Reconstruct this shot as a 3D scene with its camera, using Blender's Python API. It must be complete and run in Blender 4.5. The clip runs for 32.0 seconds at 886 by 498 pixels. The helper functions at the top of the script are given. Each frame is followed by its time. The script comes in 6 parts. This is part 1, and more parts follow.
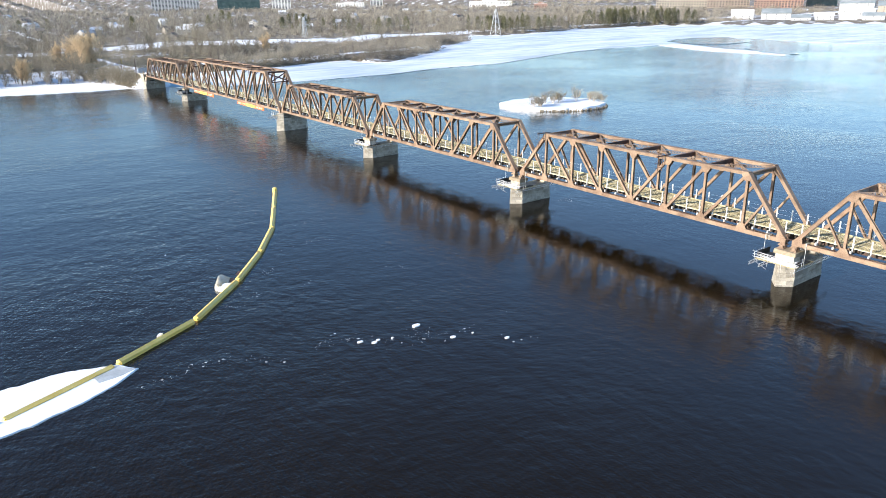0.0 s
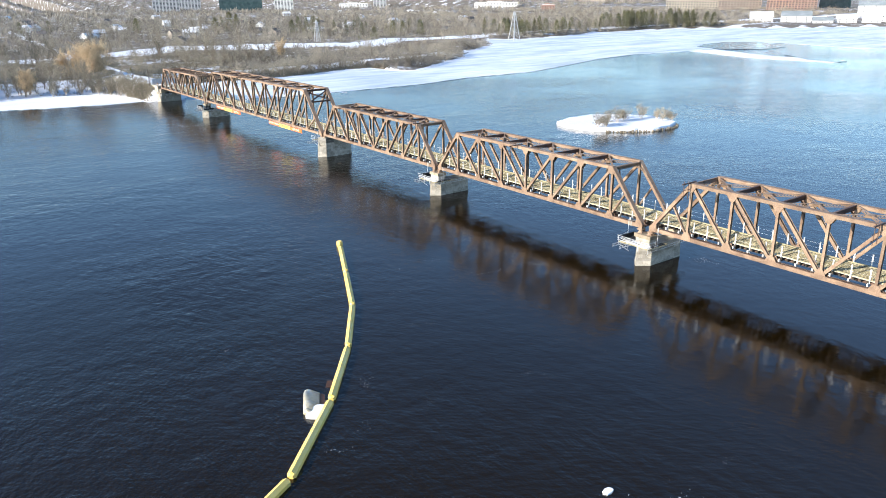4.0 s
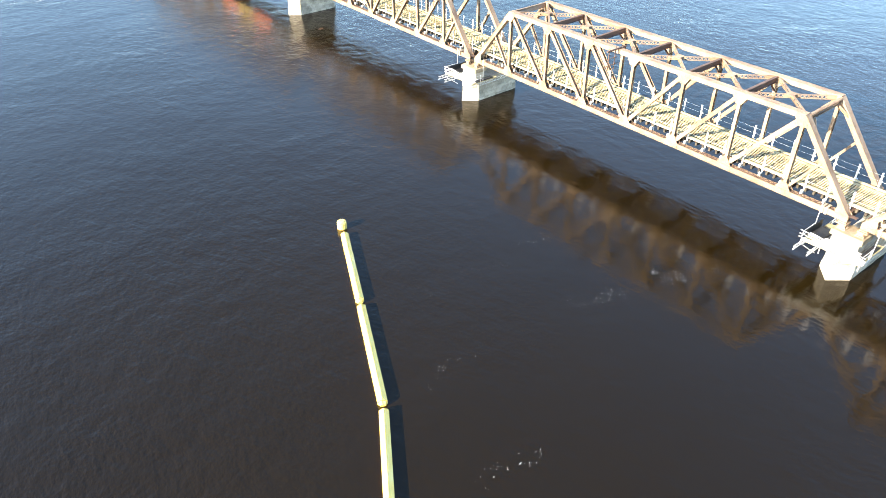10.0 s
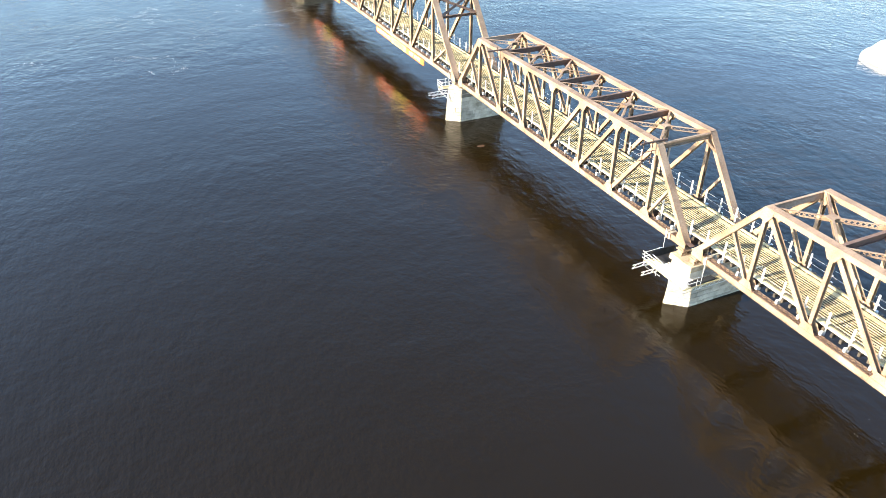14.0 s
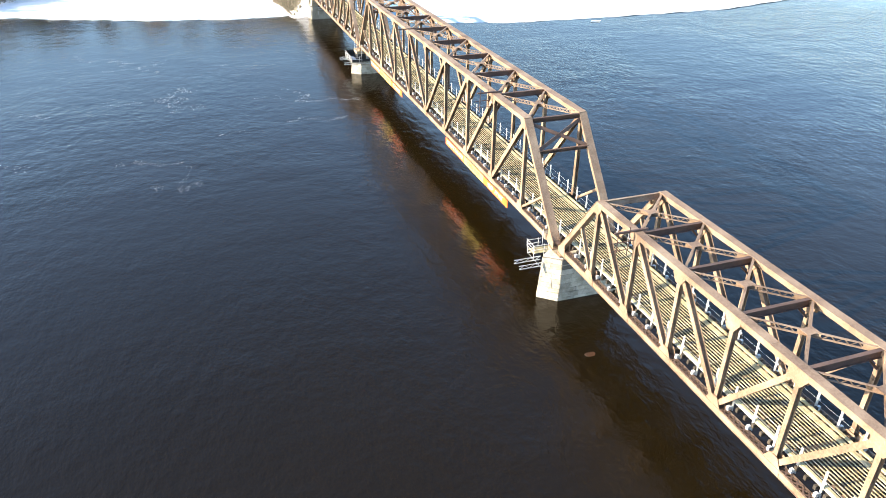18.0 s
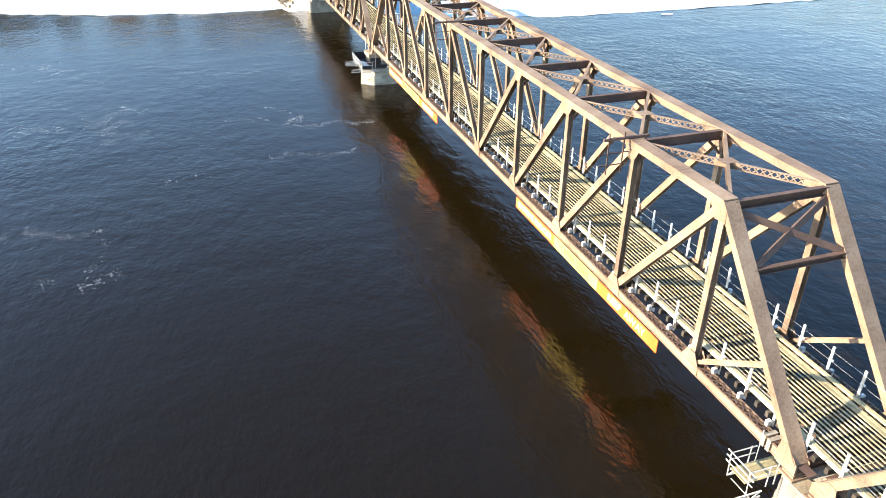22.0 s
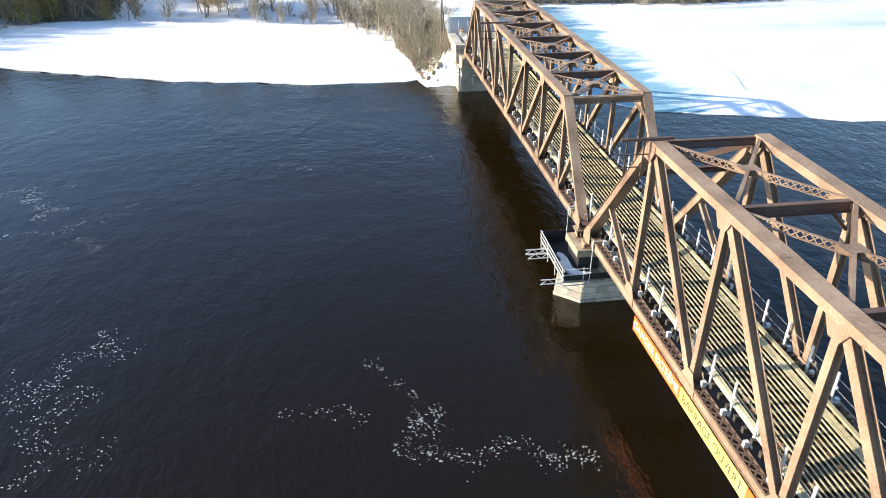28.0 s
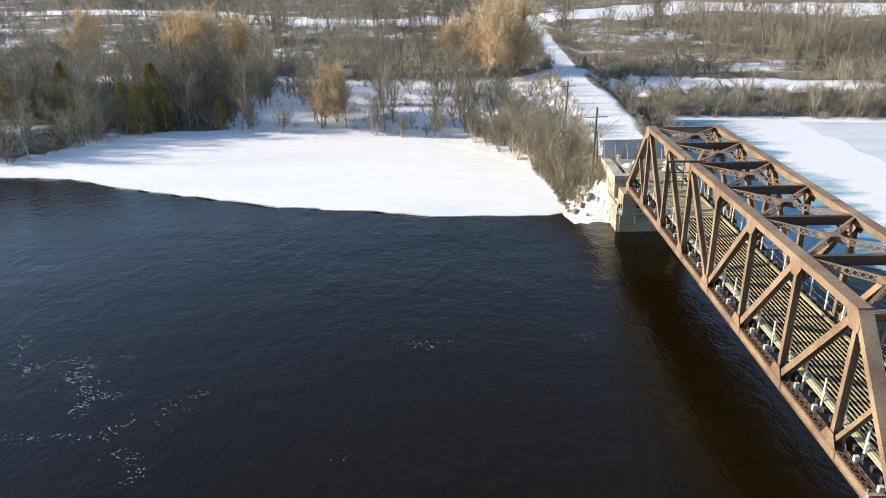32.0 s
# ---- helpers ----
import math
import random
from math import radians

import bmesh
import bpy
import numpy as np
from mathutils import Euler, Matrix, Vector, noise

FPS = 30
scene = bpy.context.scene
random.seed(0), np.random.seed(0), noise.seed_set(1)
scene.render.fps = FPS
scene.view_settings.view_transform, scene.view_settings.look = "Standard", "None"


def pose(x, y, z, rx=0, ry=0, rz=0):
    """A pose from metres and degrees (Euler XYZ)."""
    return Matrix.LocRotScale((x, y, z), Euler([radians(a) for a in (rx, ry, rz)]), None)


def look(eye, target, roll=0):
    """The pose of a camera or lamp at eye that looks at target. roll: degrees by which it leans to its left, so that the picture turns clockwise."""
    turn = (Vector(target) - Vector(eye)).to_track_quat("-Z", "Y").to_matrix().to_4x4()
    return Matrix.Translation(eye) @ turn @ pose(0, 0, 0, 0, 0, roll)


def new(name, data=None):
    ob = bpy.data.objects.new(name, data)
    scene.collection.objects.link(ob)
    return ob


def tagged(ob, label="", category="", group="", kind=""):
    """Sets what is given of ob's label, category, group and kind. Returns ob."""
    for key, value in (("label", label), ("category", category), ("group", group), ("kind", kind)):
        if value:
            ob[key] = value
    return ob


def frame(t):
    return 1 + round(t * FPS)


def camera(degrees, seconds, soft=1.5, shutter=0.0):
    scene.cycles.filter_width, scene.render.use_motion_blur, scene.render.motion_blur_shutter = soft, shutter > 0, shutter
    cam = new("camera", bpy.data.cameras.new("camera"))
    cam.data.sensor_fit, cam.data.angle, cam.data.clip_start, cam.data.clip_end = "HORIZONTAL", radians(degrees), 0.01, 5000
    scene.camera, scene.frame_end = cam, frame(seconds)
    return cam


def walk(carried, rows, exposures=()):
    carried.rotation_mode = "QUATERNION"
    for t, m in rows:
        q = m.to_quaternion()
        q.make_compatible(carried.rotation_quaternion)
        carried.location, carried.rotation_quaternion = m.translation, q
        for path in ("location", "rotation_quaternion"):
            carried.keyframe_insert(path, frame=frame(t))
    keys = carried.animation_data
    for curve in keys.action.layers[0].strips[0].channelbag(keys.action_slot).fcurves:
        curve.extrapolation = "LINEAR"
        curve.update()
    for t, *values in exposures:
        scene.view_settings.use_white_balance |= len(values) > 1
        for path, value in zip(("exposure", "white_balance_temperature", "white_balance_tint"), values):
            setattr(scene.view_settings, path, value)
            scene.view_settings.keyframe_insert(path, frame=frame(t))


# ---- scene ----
cam = camera(63.40, 32.0, soft=0.9)


def aim(x, y, z, yaw, pitch, roll):
    a, b = radians(yaw), radians(pitch)
    way = Vector((-math.sin(a) * math.cos(b), math.cos(a) * math.cos(b), math.sin(b)))
    return look((x, y, z), Vector((x, y, z)) + way * 50, roll)


PATH = [
    (0.0, aim(-96.48, -32.47, 38.02, -36.32, -19.22, -0.84)),
    (0.5, aim(-96.20, -28.39, 37.94, -36.32, -19.14, -0.83)),
    (1.0, aim(-95.91, -24.26, 37.89, -36.34, -19.14, -0.81)),
    (1.5, aim(-95.61, -20.10, 37.86, -36.39, -19.18, -0.78)),
    (2.0, aim(-95.28, -15.98, 37.89, -36.43, -19.21, -0.76)),
    (2.5, aim(-94.89, -11.89, 38.00, -36.41, -19.23, -0.74)),
    (4.5, aim(-92.72, 5.24, 41.40, -36.44, -19.22, -0.82)),
    (5.0, aim(-91.47, 9.24, 42.06, -36.82, -20.83, -0.77)),
    (5.5, aim(-90.01, 13.24, 42.68, -37.47, -25.85, -0.73)),
    (6.0, aim(-88.37, 17.23, 43.14, -37.79, -29.15, -0.70)),
    (6.5, aim(-86.60, 21.11, 43.40, -37.94, -29.74, -0.67)),
    (7.0, aim(-84.65, 24.94, 43.52, -38.04, -30.41, -0.62)),
    (7.5, aim(-82.48, 28.85, 43.62, -38.11, -33.20, -0.55)),
    (8.0, aim(-80.14, 32.85, 43.73, -38.21, -35.09, -0.50)),
    (8.5, aim(-77.69, 36.87, 43.82, -38.33, -35.54, -0.47)),
    (9.0, aim(-75.14, 40.86, 43.89, -38.39, -35.48, -0.46)),
    (9.5, aim(-72.54, 44.79, 43.95, -38.42, -35.48, -0.44)),
    (10.0, aim(-70.04, 48.72, 43.99, -38.52, -35.49, -0.42)),
    (10.5, aim(-67.62, 52.65, 44.05, -38.63, -35.49, -0.39)),
    (11.0, aim(-65.24, 56.53, 44.15, -38.80, -35.49, -0.32)),
    (11.5, aim(-62.78, 60.48, 44.25, -36.58, -35.45, -0.22)),
    (12.0, aim(-60.23, 64.49, 44.30, -32.44, -35.44, -0.11)),
    (12.5, aim(-57.64, 68.54, 44.29, -30.25, -35.45, -0.02)),
    (13.0, aim(-55.12, 72.63, 44.22, -28.36, -35.41, 0.04)),
    (13.5, aim(-52.67, 76.80, 44.13, -26.44, -34.84, 0.07)),
    (14.0, aim(-50.32, 81.11, 44.01, -24.68, -32.70, 0.05)),
    (14.5, aim(-48.14, 85.49, 43.93, -23.09, -30.44, 0.03)),
    (15.0, aim(-46.15, 89.87, 43.89, -21.93, -29.67, -0.00)),
    (15.5, aim(-44.24, 94.32, 43.89, -20.83, -29.65, -0.02)),
    (17.5, aim(-38.59, 113.29, 44.11, -19.23, -29.84, 0.36)),
    (18.0, aim(-37.27, 118.17, 43.58, -19.27, -29.55, 0.52)),
    (18.5, aim(-36.00, 123.00, 42.79, -19.22, -29.31, 0.65)),
    (19.0, aim(-34.86, 127.71, 41.60, -19.18, -29.32, 0.71)),
    (19.5, aim(-33.82, 132.44, 40.09, -19.10, -29.41, 0.70)),
    (20.0, aim(-32.85, 137.38, 38.50, -19.03, -29.45, 0.65)),
    (20.5, aim(-31.90, 142.58, 37.03, -18.95, -29.45, 0.59)),
    (21.0, aim(-30.96, 147.98, 35.76, -18.79, -29.45, 0.51)),
    (21.5, aim(-30.01, 153.49, 34.69, -18.69, -29.52, 0.40)),
    (22.0, aim(-29.13, 159.01, 33.85, -18.67, -29.69, 0.25)),
    (22.5, aim(-28.26, 164.55, 33.40, -18.57, -29.85, 0.12)),
    (23.0, aim(-27.35, 170.22, 33.35, -18.45, -29.77, 0.02)),
    (23.5, aim(-26.43, 175.86, 33.48, -18.37, -29.76, -0.05)),
    (24.0, aim(-25.58, 181.35, 33.56, -18.31, -29.80, -0.10)),
    (24.5, aim(-24.77, 186.71, 33.54, -18.31, -29.87, -0.12)),
    (26.5, aim(-22.73, 206.60, 32.52, -17.63, -29.45, 0.52)),
    (27.0, aim(-22.34, 211.56, 32.55, -15.56, -29.52, 0.48)),
    (27.5, aim(-22.06, 216.60, 32.60, -12.34, -29.56, 0.40)),
    (28.0, aim(-21.99, 221.69, 32.61, -8.40, -29.53, 0.28)),
    (28.5, aim(-22.16, 226.82, 32.60, -3.56, -29.54, 0.11)),
    (29.0, aim(-22.56, 231.86, 32.60, -1.10, -29.65, -0.07)),
    (29.5, aim(-23.16, 236.62, 32.72, -0.84, -29.76, -0.26)),
    (30.0, aim(-23.73, 240.56, 32.86, -0.76, -29.74, -0.44)),
    (30.5, aim(-24.09, 243.17, 32.78, -0.63, -29.85, -0.61)),
    (31.0, aim(-24.22, 244.50, 32.47, -0.35, -28.44, -0.75)),
    (31.5, aim(-24.23, 244.91, 31.97, 0.07, -24.90, -0.90)),
    (32.0, aim(-24.21, 244.94, 31.41, 0.70, -22.41, -1.05)),
]
EXPOSURES = [(0, 0.85, 5900, 9), (5, 0.86, 5830, 8), (6, 1.37, 5900, 7), (7, 1.92, 6250, 7), (8, 2.25, 6700, 7), (9, 2.42, 6950, 7), (11, 2.3, 6950, 7), (13, 2.22, 6950, 7), (14, 2.14, 6800, 7), (15, 1.9, 6700, 7), (19, 1.76, 6620, 8), (22, 1.68, 6560, 8), (24, 1.5, 6450, 8), (28, 1.17, 6350, 8), (29, 1.2, 6400, 8), (31, 0.95, 6550, 8), (32, 0.55, 6650, 8)]
walk(cam, PATH, EXPOSURES)

# ---- sky and sun ----
SUN_AZ, SUN_EL = -85.0, 21.0      # degrees from +y towards +x, and above the horizon
world = bpy.data.worlds.new("sky")
scene.world = world
world.use_nodes = True
wn = world.node_tree.nodes
sky = wn.new("ShaderNodeTexSky")
sky.sky_type = "NISHITA"
sky.sun_disc = False
sky.sun_elevation = radians(SUN_EL)
sky.sun_rotation = radians(SUN_AZ)
sky.air_density, sky.dust_density, sky.ozone_density = 1.0, 0.5, 3.0
world.node_tree.links.new(sky.outputs[0], wn["Background"].inputs[0])
wn["Background"].inputs[1].default_value = 0.15
sun_data = bpy.data.lights.new("sun", "SUN")
sun_data.energy, sun_data.angle, sun_data.color = 5.0, radians(0.6), (1.0, 0.86, 0.68)
sun = new("sun", sun_data)
sx, sy, sz = (math.sin(radians(SUN_AZ)) * math.cos(radians(SUN_EL)), math.cos(radians(SUN_AZ)) * math.cos(radians(SUN_EL)), math.sin(radians(SUN_EL)))
sun.matrix_world = look((sx * 300, sy * 300, sz * 300), (0, 0, 0))


# ---- materials ----
def material(name, rough=0.8, metal=0.0):
    m = bpy.data.materials.new(name)
    m.use_nodes = True
    b = m.node_tree.nodes["Principled BSDF"]
    b.inputs["Roughness"].default_value, b.inputs["Metallic"].default_value = rough, metal
    return m, m.node_tree.nodes, m.node_tree.links, b


def noise_tex(n, l, scale, detail=6, coords="Object", stretch=None, rough=0.55):
    c = n.new("ShaderNodeTexCoord")
    t = n.new("ShaderNodeTexNoise")
    t.inputs["Scale"].default_value, t.inputs["Detail"].default_value, t.inputs["Roughness"].default_value = scale, detail, rough
    if coords == "World":
        c = n.new("ShaderNodeNewGeometry")
        out = c.outputs["Position"]
    else:
        out = c.outputs[coords]
    if stretch:
        mp = n.new("ShaderNodeMapping")
        mp.inputs["Scale"].default_value = stretch
        l.new(out, mp.inputs["Vector"])
        out = mp.outputs["Vector"]
    l.new(out, t.inputs["Vector"])
    return t.outputs["Fac"]


def ramp(n, l, fac, stops):
    r = n.new("ShaderNodeValToRGB")
    e = r.color_ramp.elements
    while len(e) < len(stops):
        e.new(0.5)
    for k, (p, c) in zip(e, stops):
        k.position, k.color = p, (*c, 1)
    l.new(fac, r.inputs["Fac"])
    return r.outputs["Color"]


def mix(n, l, fac, a, b, mode="MIX"):
    m = n.new("ShaderNodeMix")
    m.data_type, m.blend_type = "RGBA", mode
    for sock, v in ((m.inputs["Factor"], fac), (m.inputs["A"], a), (m.inputs["B"], b)):
        if isinstance(v, (int, float)):
            sock.default_value = v
        elif isinstance(v, tuple):
            sock.default_value = (*v, 1)
        else:
            l.new(v, sock)
    return m.outputs["Result"]


def bump(n, l, b, height, strength, dist=0.05):
    k = n.new("ShaderNodeBump")
    k.inputs["Strength"].default_value, k.inputs["Distance"].default_value = strength, dist
    l.new(height, k.inputs["Height"])
    l.new(k.outputs["Normal"], b.inputs["Normal"])


def rough_surface(name, dark, mid, light, scale, fine, rough=0.85, metal=0.0, strength=0.4, coords="World", vary=0.0, stretch=None):
    m, n, l, b = material(name, rough, metal)
    big = noise_tex(n, l, scale, 5, coords, stretch)
    small = noise_tex(n, l, fine, 4, coords, stretch)
    c = ramp(n, l, big, [(0.3, dark), (0.5, mid), (0.7, light)])
    c = mix(n, l, 0.35, c, ramp(n, l, small, [(0.3, dark), (0.7, light)]))
    if vary:
        o = n.new("ShaderNodeObjectInfo")
        h = n.new("ShaderNodeHueSaturation")
        mr = n.new("ShaderNodeMapRange")
        mr.inputs["To Min"].default_value, mr.inputs["To Max"].default_value = 1 - vary, 1 + vary
        l.new(o.outputs["Random"], mr.inputs["Value"])
        l.new(mr.outputs["Result"], h.inputs["Value"])
        l.new(c, h.inputs["Color"])
        c = h.outputs["Color"]
    l.new(c, b.inputs["Base Color"])
    bump(n, l, b, small, strength)
    return m


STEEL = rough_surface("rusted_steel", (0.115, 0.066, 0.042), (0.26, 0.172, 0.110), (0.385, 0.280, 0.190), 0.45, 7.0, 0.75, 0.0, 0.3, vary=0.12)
# a much darker copy of STEEL for floor, struts, lacing and tall portals
STEEL_DARK = rough_surface("rusted_steel_darker_copy", (0.06, 0.035, 0.028), (0.10, 0.06, 0.045), (0.17, 0.10, 0.07), 0.6, 8.0, 0.75, 0.0, 0.3, vary=0.1)
TIMBER = rough_surface("sawn_timber", (0.26, 0.215, 0.115), (0.43, 0.37, 0.21), (0.56, 0.50, 0.31), 0.7, 9.0, 0.8, 0.0, 0.25, vary=0.22)
PALE_TIMBER = rough_surface("pale_edge_timber", (0.46, 0.42, 0.31), (0.58, 0.54, 0.42), (0.68, 0.65, 0.54), 0.7, 9.0, 0.8, 0.0, 0.25, vary=0.12)
# old ties, coloured near black to hold the shade between the planks
GAP_TIMBER = rough_surface("old_timber_gap_shade", (0.02, 0.017, 0.014), (0.045, 0.037, 0.028), (0.09, 0.07, 0.05), 0.8, 9.0, 0.9, 0.0, 0.3, vary=0.2)
WHITE_METAL = rough_surface("galvanised_tube", (0.55, 0.55, 0.55), (0.68, 0.68, 0.67), (0.78, 0.78, 0.77), 1.5, 12.0, 0.45, 0.3, 0.1)
STONE = rough_surface("pier_stone", (0.27, 0.235, 0.18), (0.44, 0.40, 0.33), (0.57, 0.53, 0.46), 0.9, 5.0, 0.9, 0.0, 1.2, vary=0.24)
BED_STONE = rough_surface("tan_bed_stone", (0.20, 0.15, 0.09), (0.34, 0.27, 0.18), (0.47, 0.40, 0.29), 0.9, 5.0, 0.9, 0.0, 1.0, vary=0.2)
OLD_CONCRETE = rough_surface("stained_concrete", (0.17, 0.15, 0.12), (0.30, 0.27, 0.22), (0.44, 0.41, 0.35), 0.5, 3.0, 0.9, 0.0, 0.6)
ROOF_GREY = rough_surface("grey_metal_roof", (0.15, 0.18, 0.19), (0.22, 0.25, 0.26), (0.34, 0.36, 0.37), 0.1, 2.0, 0.6, 0.0, 0.1)
ABUT_STONE = rough_surface("pale_abutment_stone", (0.24, 0.205, 0.15), (0.42, 0.37, 0.29), (0.60, 0.55, 0.46), 0.9, 5.0, 0.9, 0.0, 1.0, vary=0.3)
MORTAR = rough_surface("old_mortar", (0.10, 0.09, 0.08), (0.16, 0.15, 0.13), (0.24, 0.22, 0.19), 0.8, 5.0, 0.95, 0.0, 0.5)
TARP = rough_surface("black_tarp", (0.012, 0.012, 0.013), (0.02, 0.02, 0.022), (0.04, 0.04, 0.045), 1.0, 6.0, 0.55, 0.0, 0.6)
YELLOW = rough_surface("yellow_float", (0.86, 0.56, 0.11), (0.92, 0.64, 0.15), (0.94, 0.72, 0.26), 0.6, 6.0, 0.45, 0.0, 0.2)
SIGN_ORANGE = rough_surface("orange_sign", (0.86, 0.13, 0.02), (0.90, 0.16, 0.03), (0.93, 0.21, 0.05), 0.6, 6.0, 0.5, 0.0, 0.05)
SIGN_YELLOW = rough_surface("yellow_sign", (0.88, 0.60, 0.10), (0.92, 0.65, 0.14), (0.94, 0.70, 0.20), 0.6, 6.0, 0.5, 0.0, 0.05)
PAINT_WHITE = rough_surface("white_paint", (0.70, 0.70, 0.68), (0.78, 0.78, 0.76), (0.82, 0.82, 0.80), 1.0, 8.0, 0.6, 0.0, 0.05)
PAINT_BLACK = rough_surface("black_paint", (0.02, 0.02, 0.02), (0.03, 0.03, 0.03), (0.05, 0.05, 0.05), 1.0, 8.0, 0.6, 0.0, 0.05)
ICE = rough_surface("snow_on_ice", (0.74, 0.77, 0.81), (0.87, 0.88, 0.89), (0.92, 0.92, 0.92), 0.06, 0.9, 0.75, 0.0, 0.5, stretch=(0.35, 1.0, 1.0))
# blue-grey streaks put cast shade into the colour, beside the snow's own mottling
DRIFT_SHADE_ICE = rough_surface("drifted_snow_with_shade_streaks", (0.30, 0.39, 0.47), (0.63, 0.69, 0.74), (0.90, 0.90, 0.90), 0.045, 0.16, 0.75, 0.0, 0.5, stretch=(0.3, 1.0, 1.0))
FOAM = rough_surface("foam_and_ice_bits", (0.36, 0.38, 0.39), (0.50, 0.52, 0.53), (0.66, 0.68, 0.69), 1.0, 6.0, 0.8, 0.0, 0.3)
BARK = rough_surface("bare_bark", (0.15, 0.12, 0.09), (0.28, 0.23, 0.18), (0.42, 0.36, 0.28), 0.4, 4.0, 0.9, 0.0, 0.3, vary=0.2)


WET_ICE = rough_surface("wet_grey_ice", (0.30, 0.31, 0.30), (0.42, 0.44, 0.43), (0.56, 0.58, 0.58), 0.8, 4.0, 0.3, 0.0, 0.5)
ROCK = rough_surface("brown_stones", (0.10, 0.08, 0.06), (0.20, 0.17, 0.12), (0.33, 0.29, 0.22), 0.8, 5.0, 0.9, 0.0, 0.8, vary=0.3)
RUST_AWASH = rough_surface("rust_awash", (0.02, 0.009, 0.003), (0.055, 0.021, 0.005), (0.10, 0.040, 0.010), 0.9, 4.0, 0.5, 0.0, 0.3)
TANK = rough_surface("pale_tank_shell", (0.30, 0.22, 0.08), (0.50, 0.44, 0.30), (0.64, 0.62, 0.55), 0.7, 5.0, 0.5, 0.2, 0.3)
HOARD = rough_surface("grey_hoarding", (0.30, 0.33, 0.36), (0.38, 0.41, 0.44), (0.46, 0.49, 0.51), 0.8, 5.0, 0.7, 0.0, 0.2, vary=0.1)
GRAFFITI = rough_surface("graffiti_paint", (0.10, 0.14, 0.30), (0.14, 0.20, 0.38), (0.22, 0.28, 0.45), 1.0, 6.0, 0.7, 0.0, 0.05)
OLD_BOARD = rough_surface("grey_boards", (0.20, 0.19, 0.16), (0.32, 0.30, 0.25), (0.42, 0.40, 0.33), 0.7, 7.0, 0.9, 0.0, 0.3, vary=0.15)
DRUM_ORANGE = rough_surface("drum_orange", (0.50, 0.20, 0.02), (0.60, 0.26, 0.03), (0.68, 0.32, 0.05), 1.0, 6.0, 0.5, 0.0, 0.05)
ROPE = rough_surface("pale_rope", (0.20, 0.17, 0.13), (0.30, 0.26, 0.20), (0.42, 0.37, 0.30), 2.0, 14.0, 0.9, 0.0, 0.4)
POLE = rough_surface("pole_wood", (0.06, 0.045, 0.035), (0.11, 0.085, 0.065), (0.17, 0.13, 0.10), 0.8, 6.0, 0.9, 0.0, 0.3)
GREY_STEEL = rough_surface("tower_steel", (0.50, 0.49, 0.47), (0.60, 0.59, 0.57), (0.70, 0.69, 0.67), 0.5, 4.0, 0.6, 0.3, 0.1)
WALL_WHITE = rough_surface("white_siding", (0.60, 0.59, 0.56), (0.68, 0.67, 0.64), (0.75, 0.74, 0.71), 0.2, 3.0, 0.8, 0.0, 0.1)
WALL_TAN = rough_surface("tan_siding", (0.30, 0.26, 0.21), (0.37, 0.325, 0.265), (0.43, 0.38, 0.32), 0.2, 3.0, 0.8, 0.0, 0.1)
WALL_GREY = rough_surface("grey_facade", (0.40, 0.40, 0.40), (0.47, 0.47, 0.47), (0.54, 0.54, 0.53), 0.1, 2.0, 0.8, 0.0, 0.1)
BRICK = rough_surface("red_brick", (0.22, 0.13, 0.10), (0.29, 0.18, 0.14), (0.36, 0.24, 0.19), 0.2, 3.0, 0.9, 0.0, 0.2)
BRICK_BROWN = rough_surface("brown_brick", (0.22, 0.17, 0.135), (0.28, 0.22, 0.18), (0.34, 0.27, 0.22), 0.1, 2.0, 0.9, 0.0, 0.2)
ROOF_SNOW = rough_surface("snowy_roof", (0.60, 0.62, 0.66), (0.76, 0.77, 0.79), (0.84, 0.84, 0.85), 0.2, 2.0, 0.8, 0.0, 0.2)
ROOF_DARK = rough_surface("dark_shingles", (0.08, 0.07, 0.07), (0.13, 0.12, 0.11), (0.19, 0.17, 0.16), 0.3, 3.0, 0.9, 0.0, 0.3)
WINDOW = rough_surface("window_glass", (0.03, 0.035, 0.045), (0.05, 0.06, 0.07), (0.08, 0.09, 0.10), 0.3, 2.0, 0.12, 0.0, 0.02)
GLASS_GREEN = rough_surface("green_glass", (0.02, 0.045, 0.05), (0.04, 0.07, 0.075), (0.07, 0.11, 0.115), 0.1, 1.0, 0.2, 0.0, 0.02)


def twig_material(name, dark, mid, light):
    m, n, l, b = material(name, 0.9)
    g = n.new("ShaderNodeNewGeometry")
    c = ramp(n, l, g.outputs["Random Per Island"], [(0.1, dark), (0.5, mid), (0.9, light)])
    big = noise_tex(n, l, 0.03, 4, "World")
    c = mix(n, l, 0.5, c, ramp(n, l, big, [(0.35, dark), (0.65, light)]))
    l.new(c, b.inputs["Base Color"])
    return m


TWIG = twig_material("brown_twigs", (0.042, 0.038, 0.030), (0.165, 0.142, 0.105), (0.53, 0.465, 0.335))
FAR_TWIG = twig_material("grey_far_twigs", (0.055, 0.049, 0.042), (0.20, 0.175, 0.14), (0.54, 0.48, 0.375))
TWIG_PALE = twig_material("pale_island_twigs", (0.42, 0.35, 0.29), (0.56, 0.48, 0.40), (0.70, 0.62, 0.54))
TWIG_GOLD = twig_material("golden_willow_twigs", (0.46, 0.335, 0.18), (0.62, 0.47, 0.28), (0.74, 0.59, 0.39))
NEEDLE = twig_material("cedar_foliage", (0.10, 0.085, 0.02), (0.30, 0.25, 0.055), (0.52, 0.43, 0.12))
PINE = twig_material("dark_pine_foliage", (0.08, 0.09, 0.045), (0.16, 0.17, 0.08), (0.29, 0.27, 0.14))


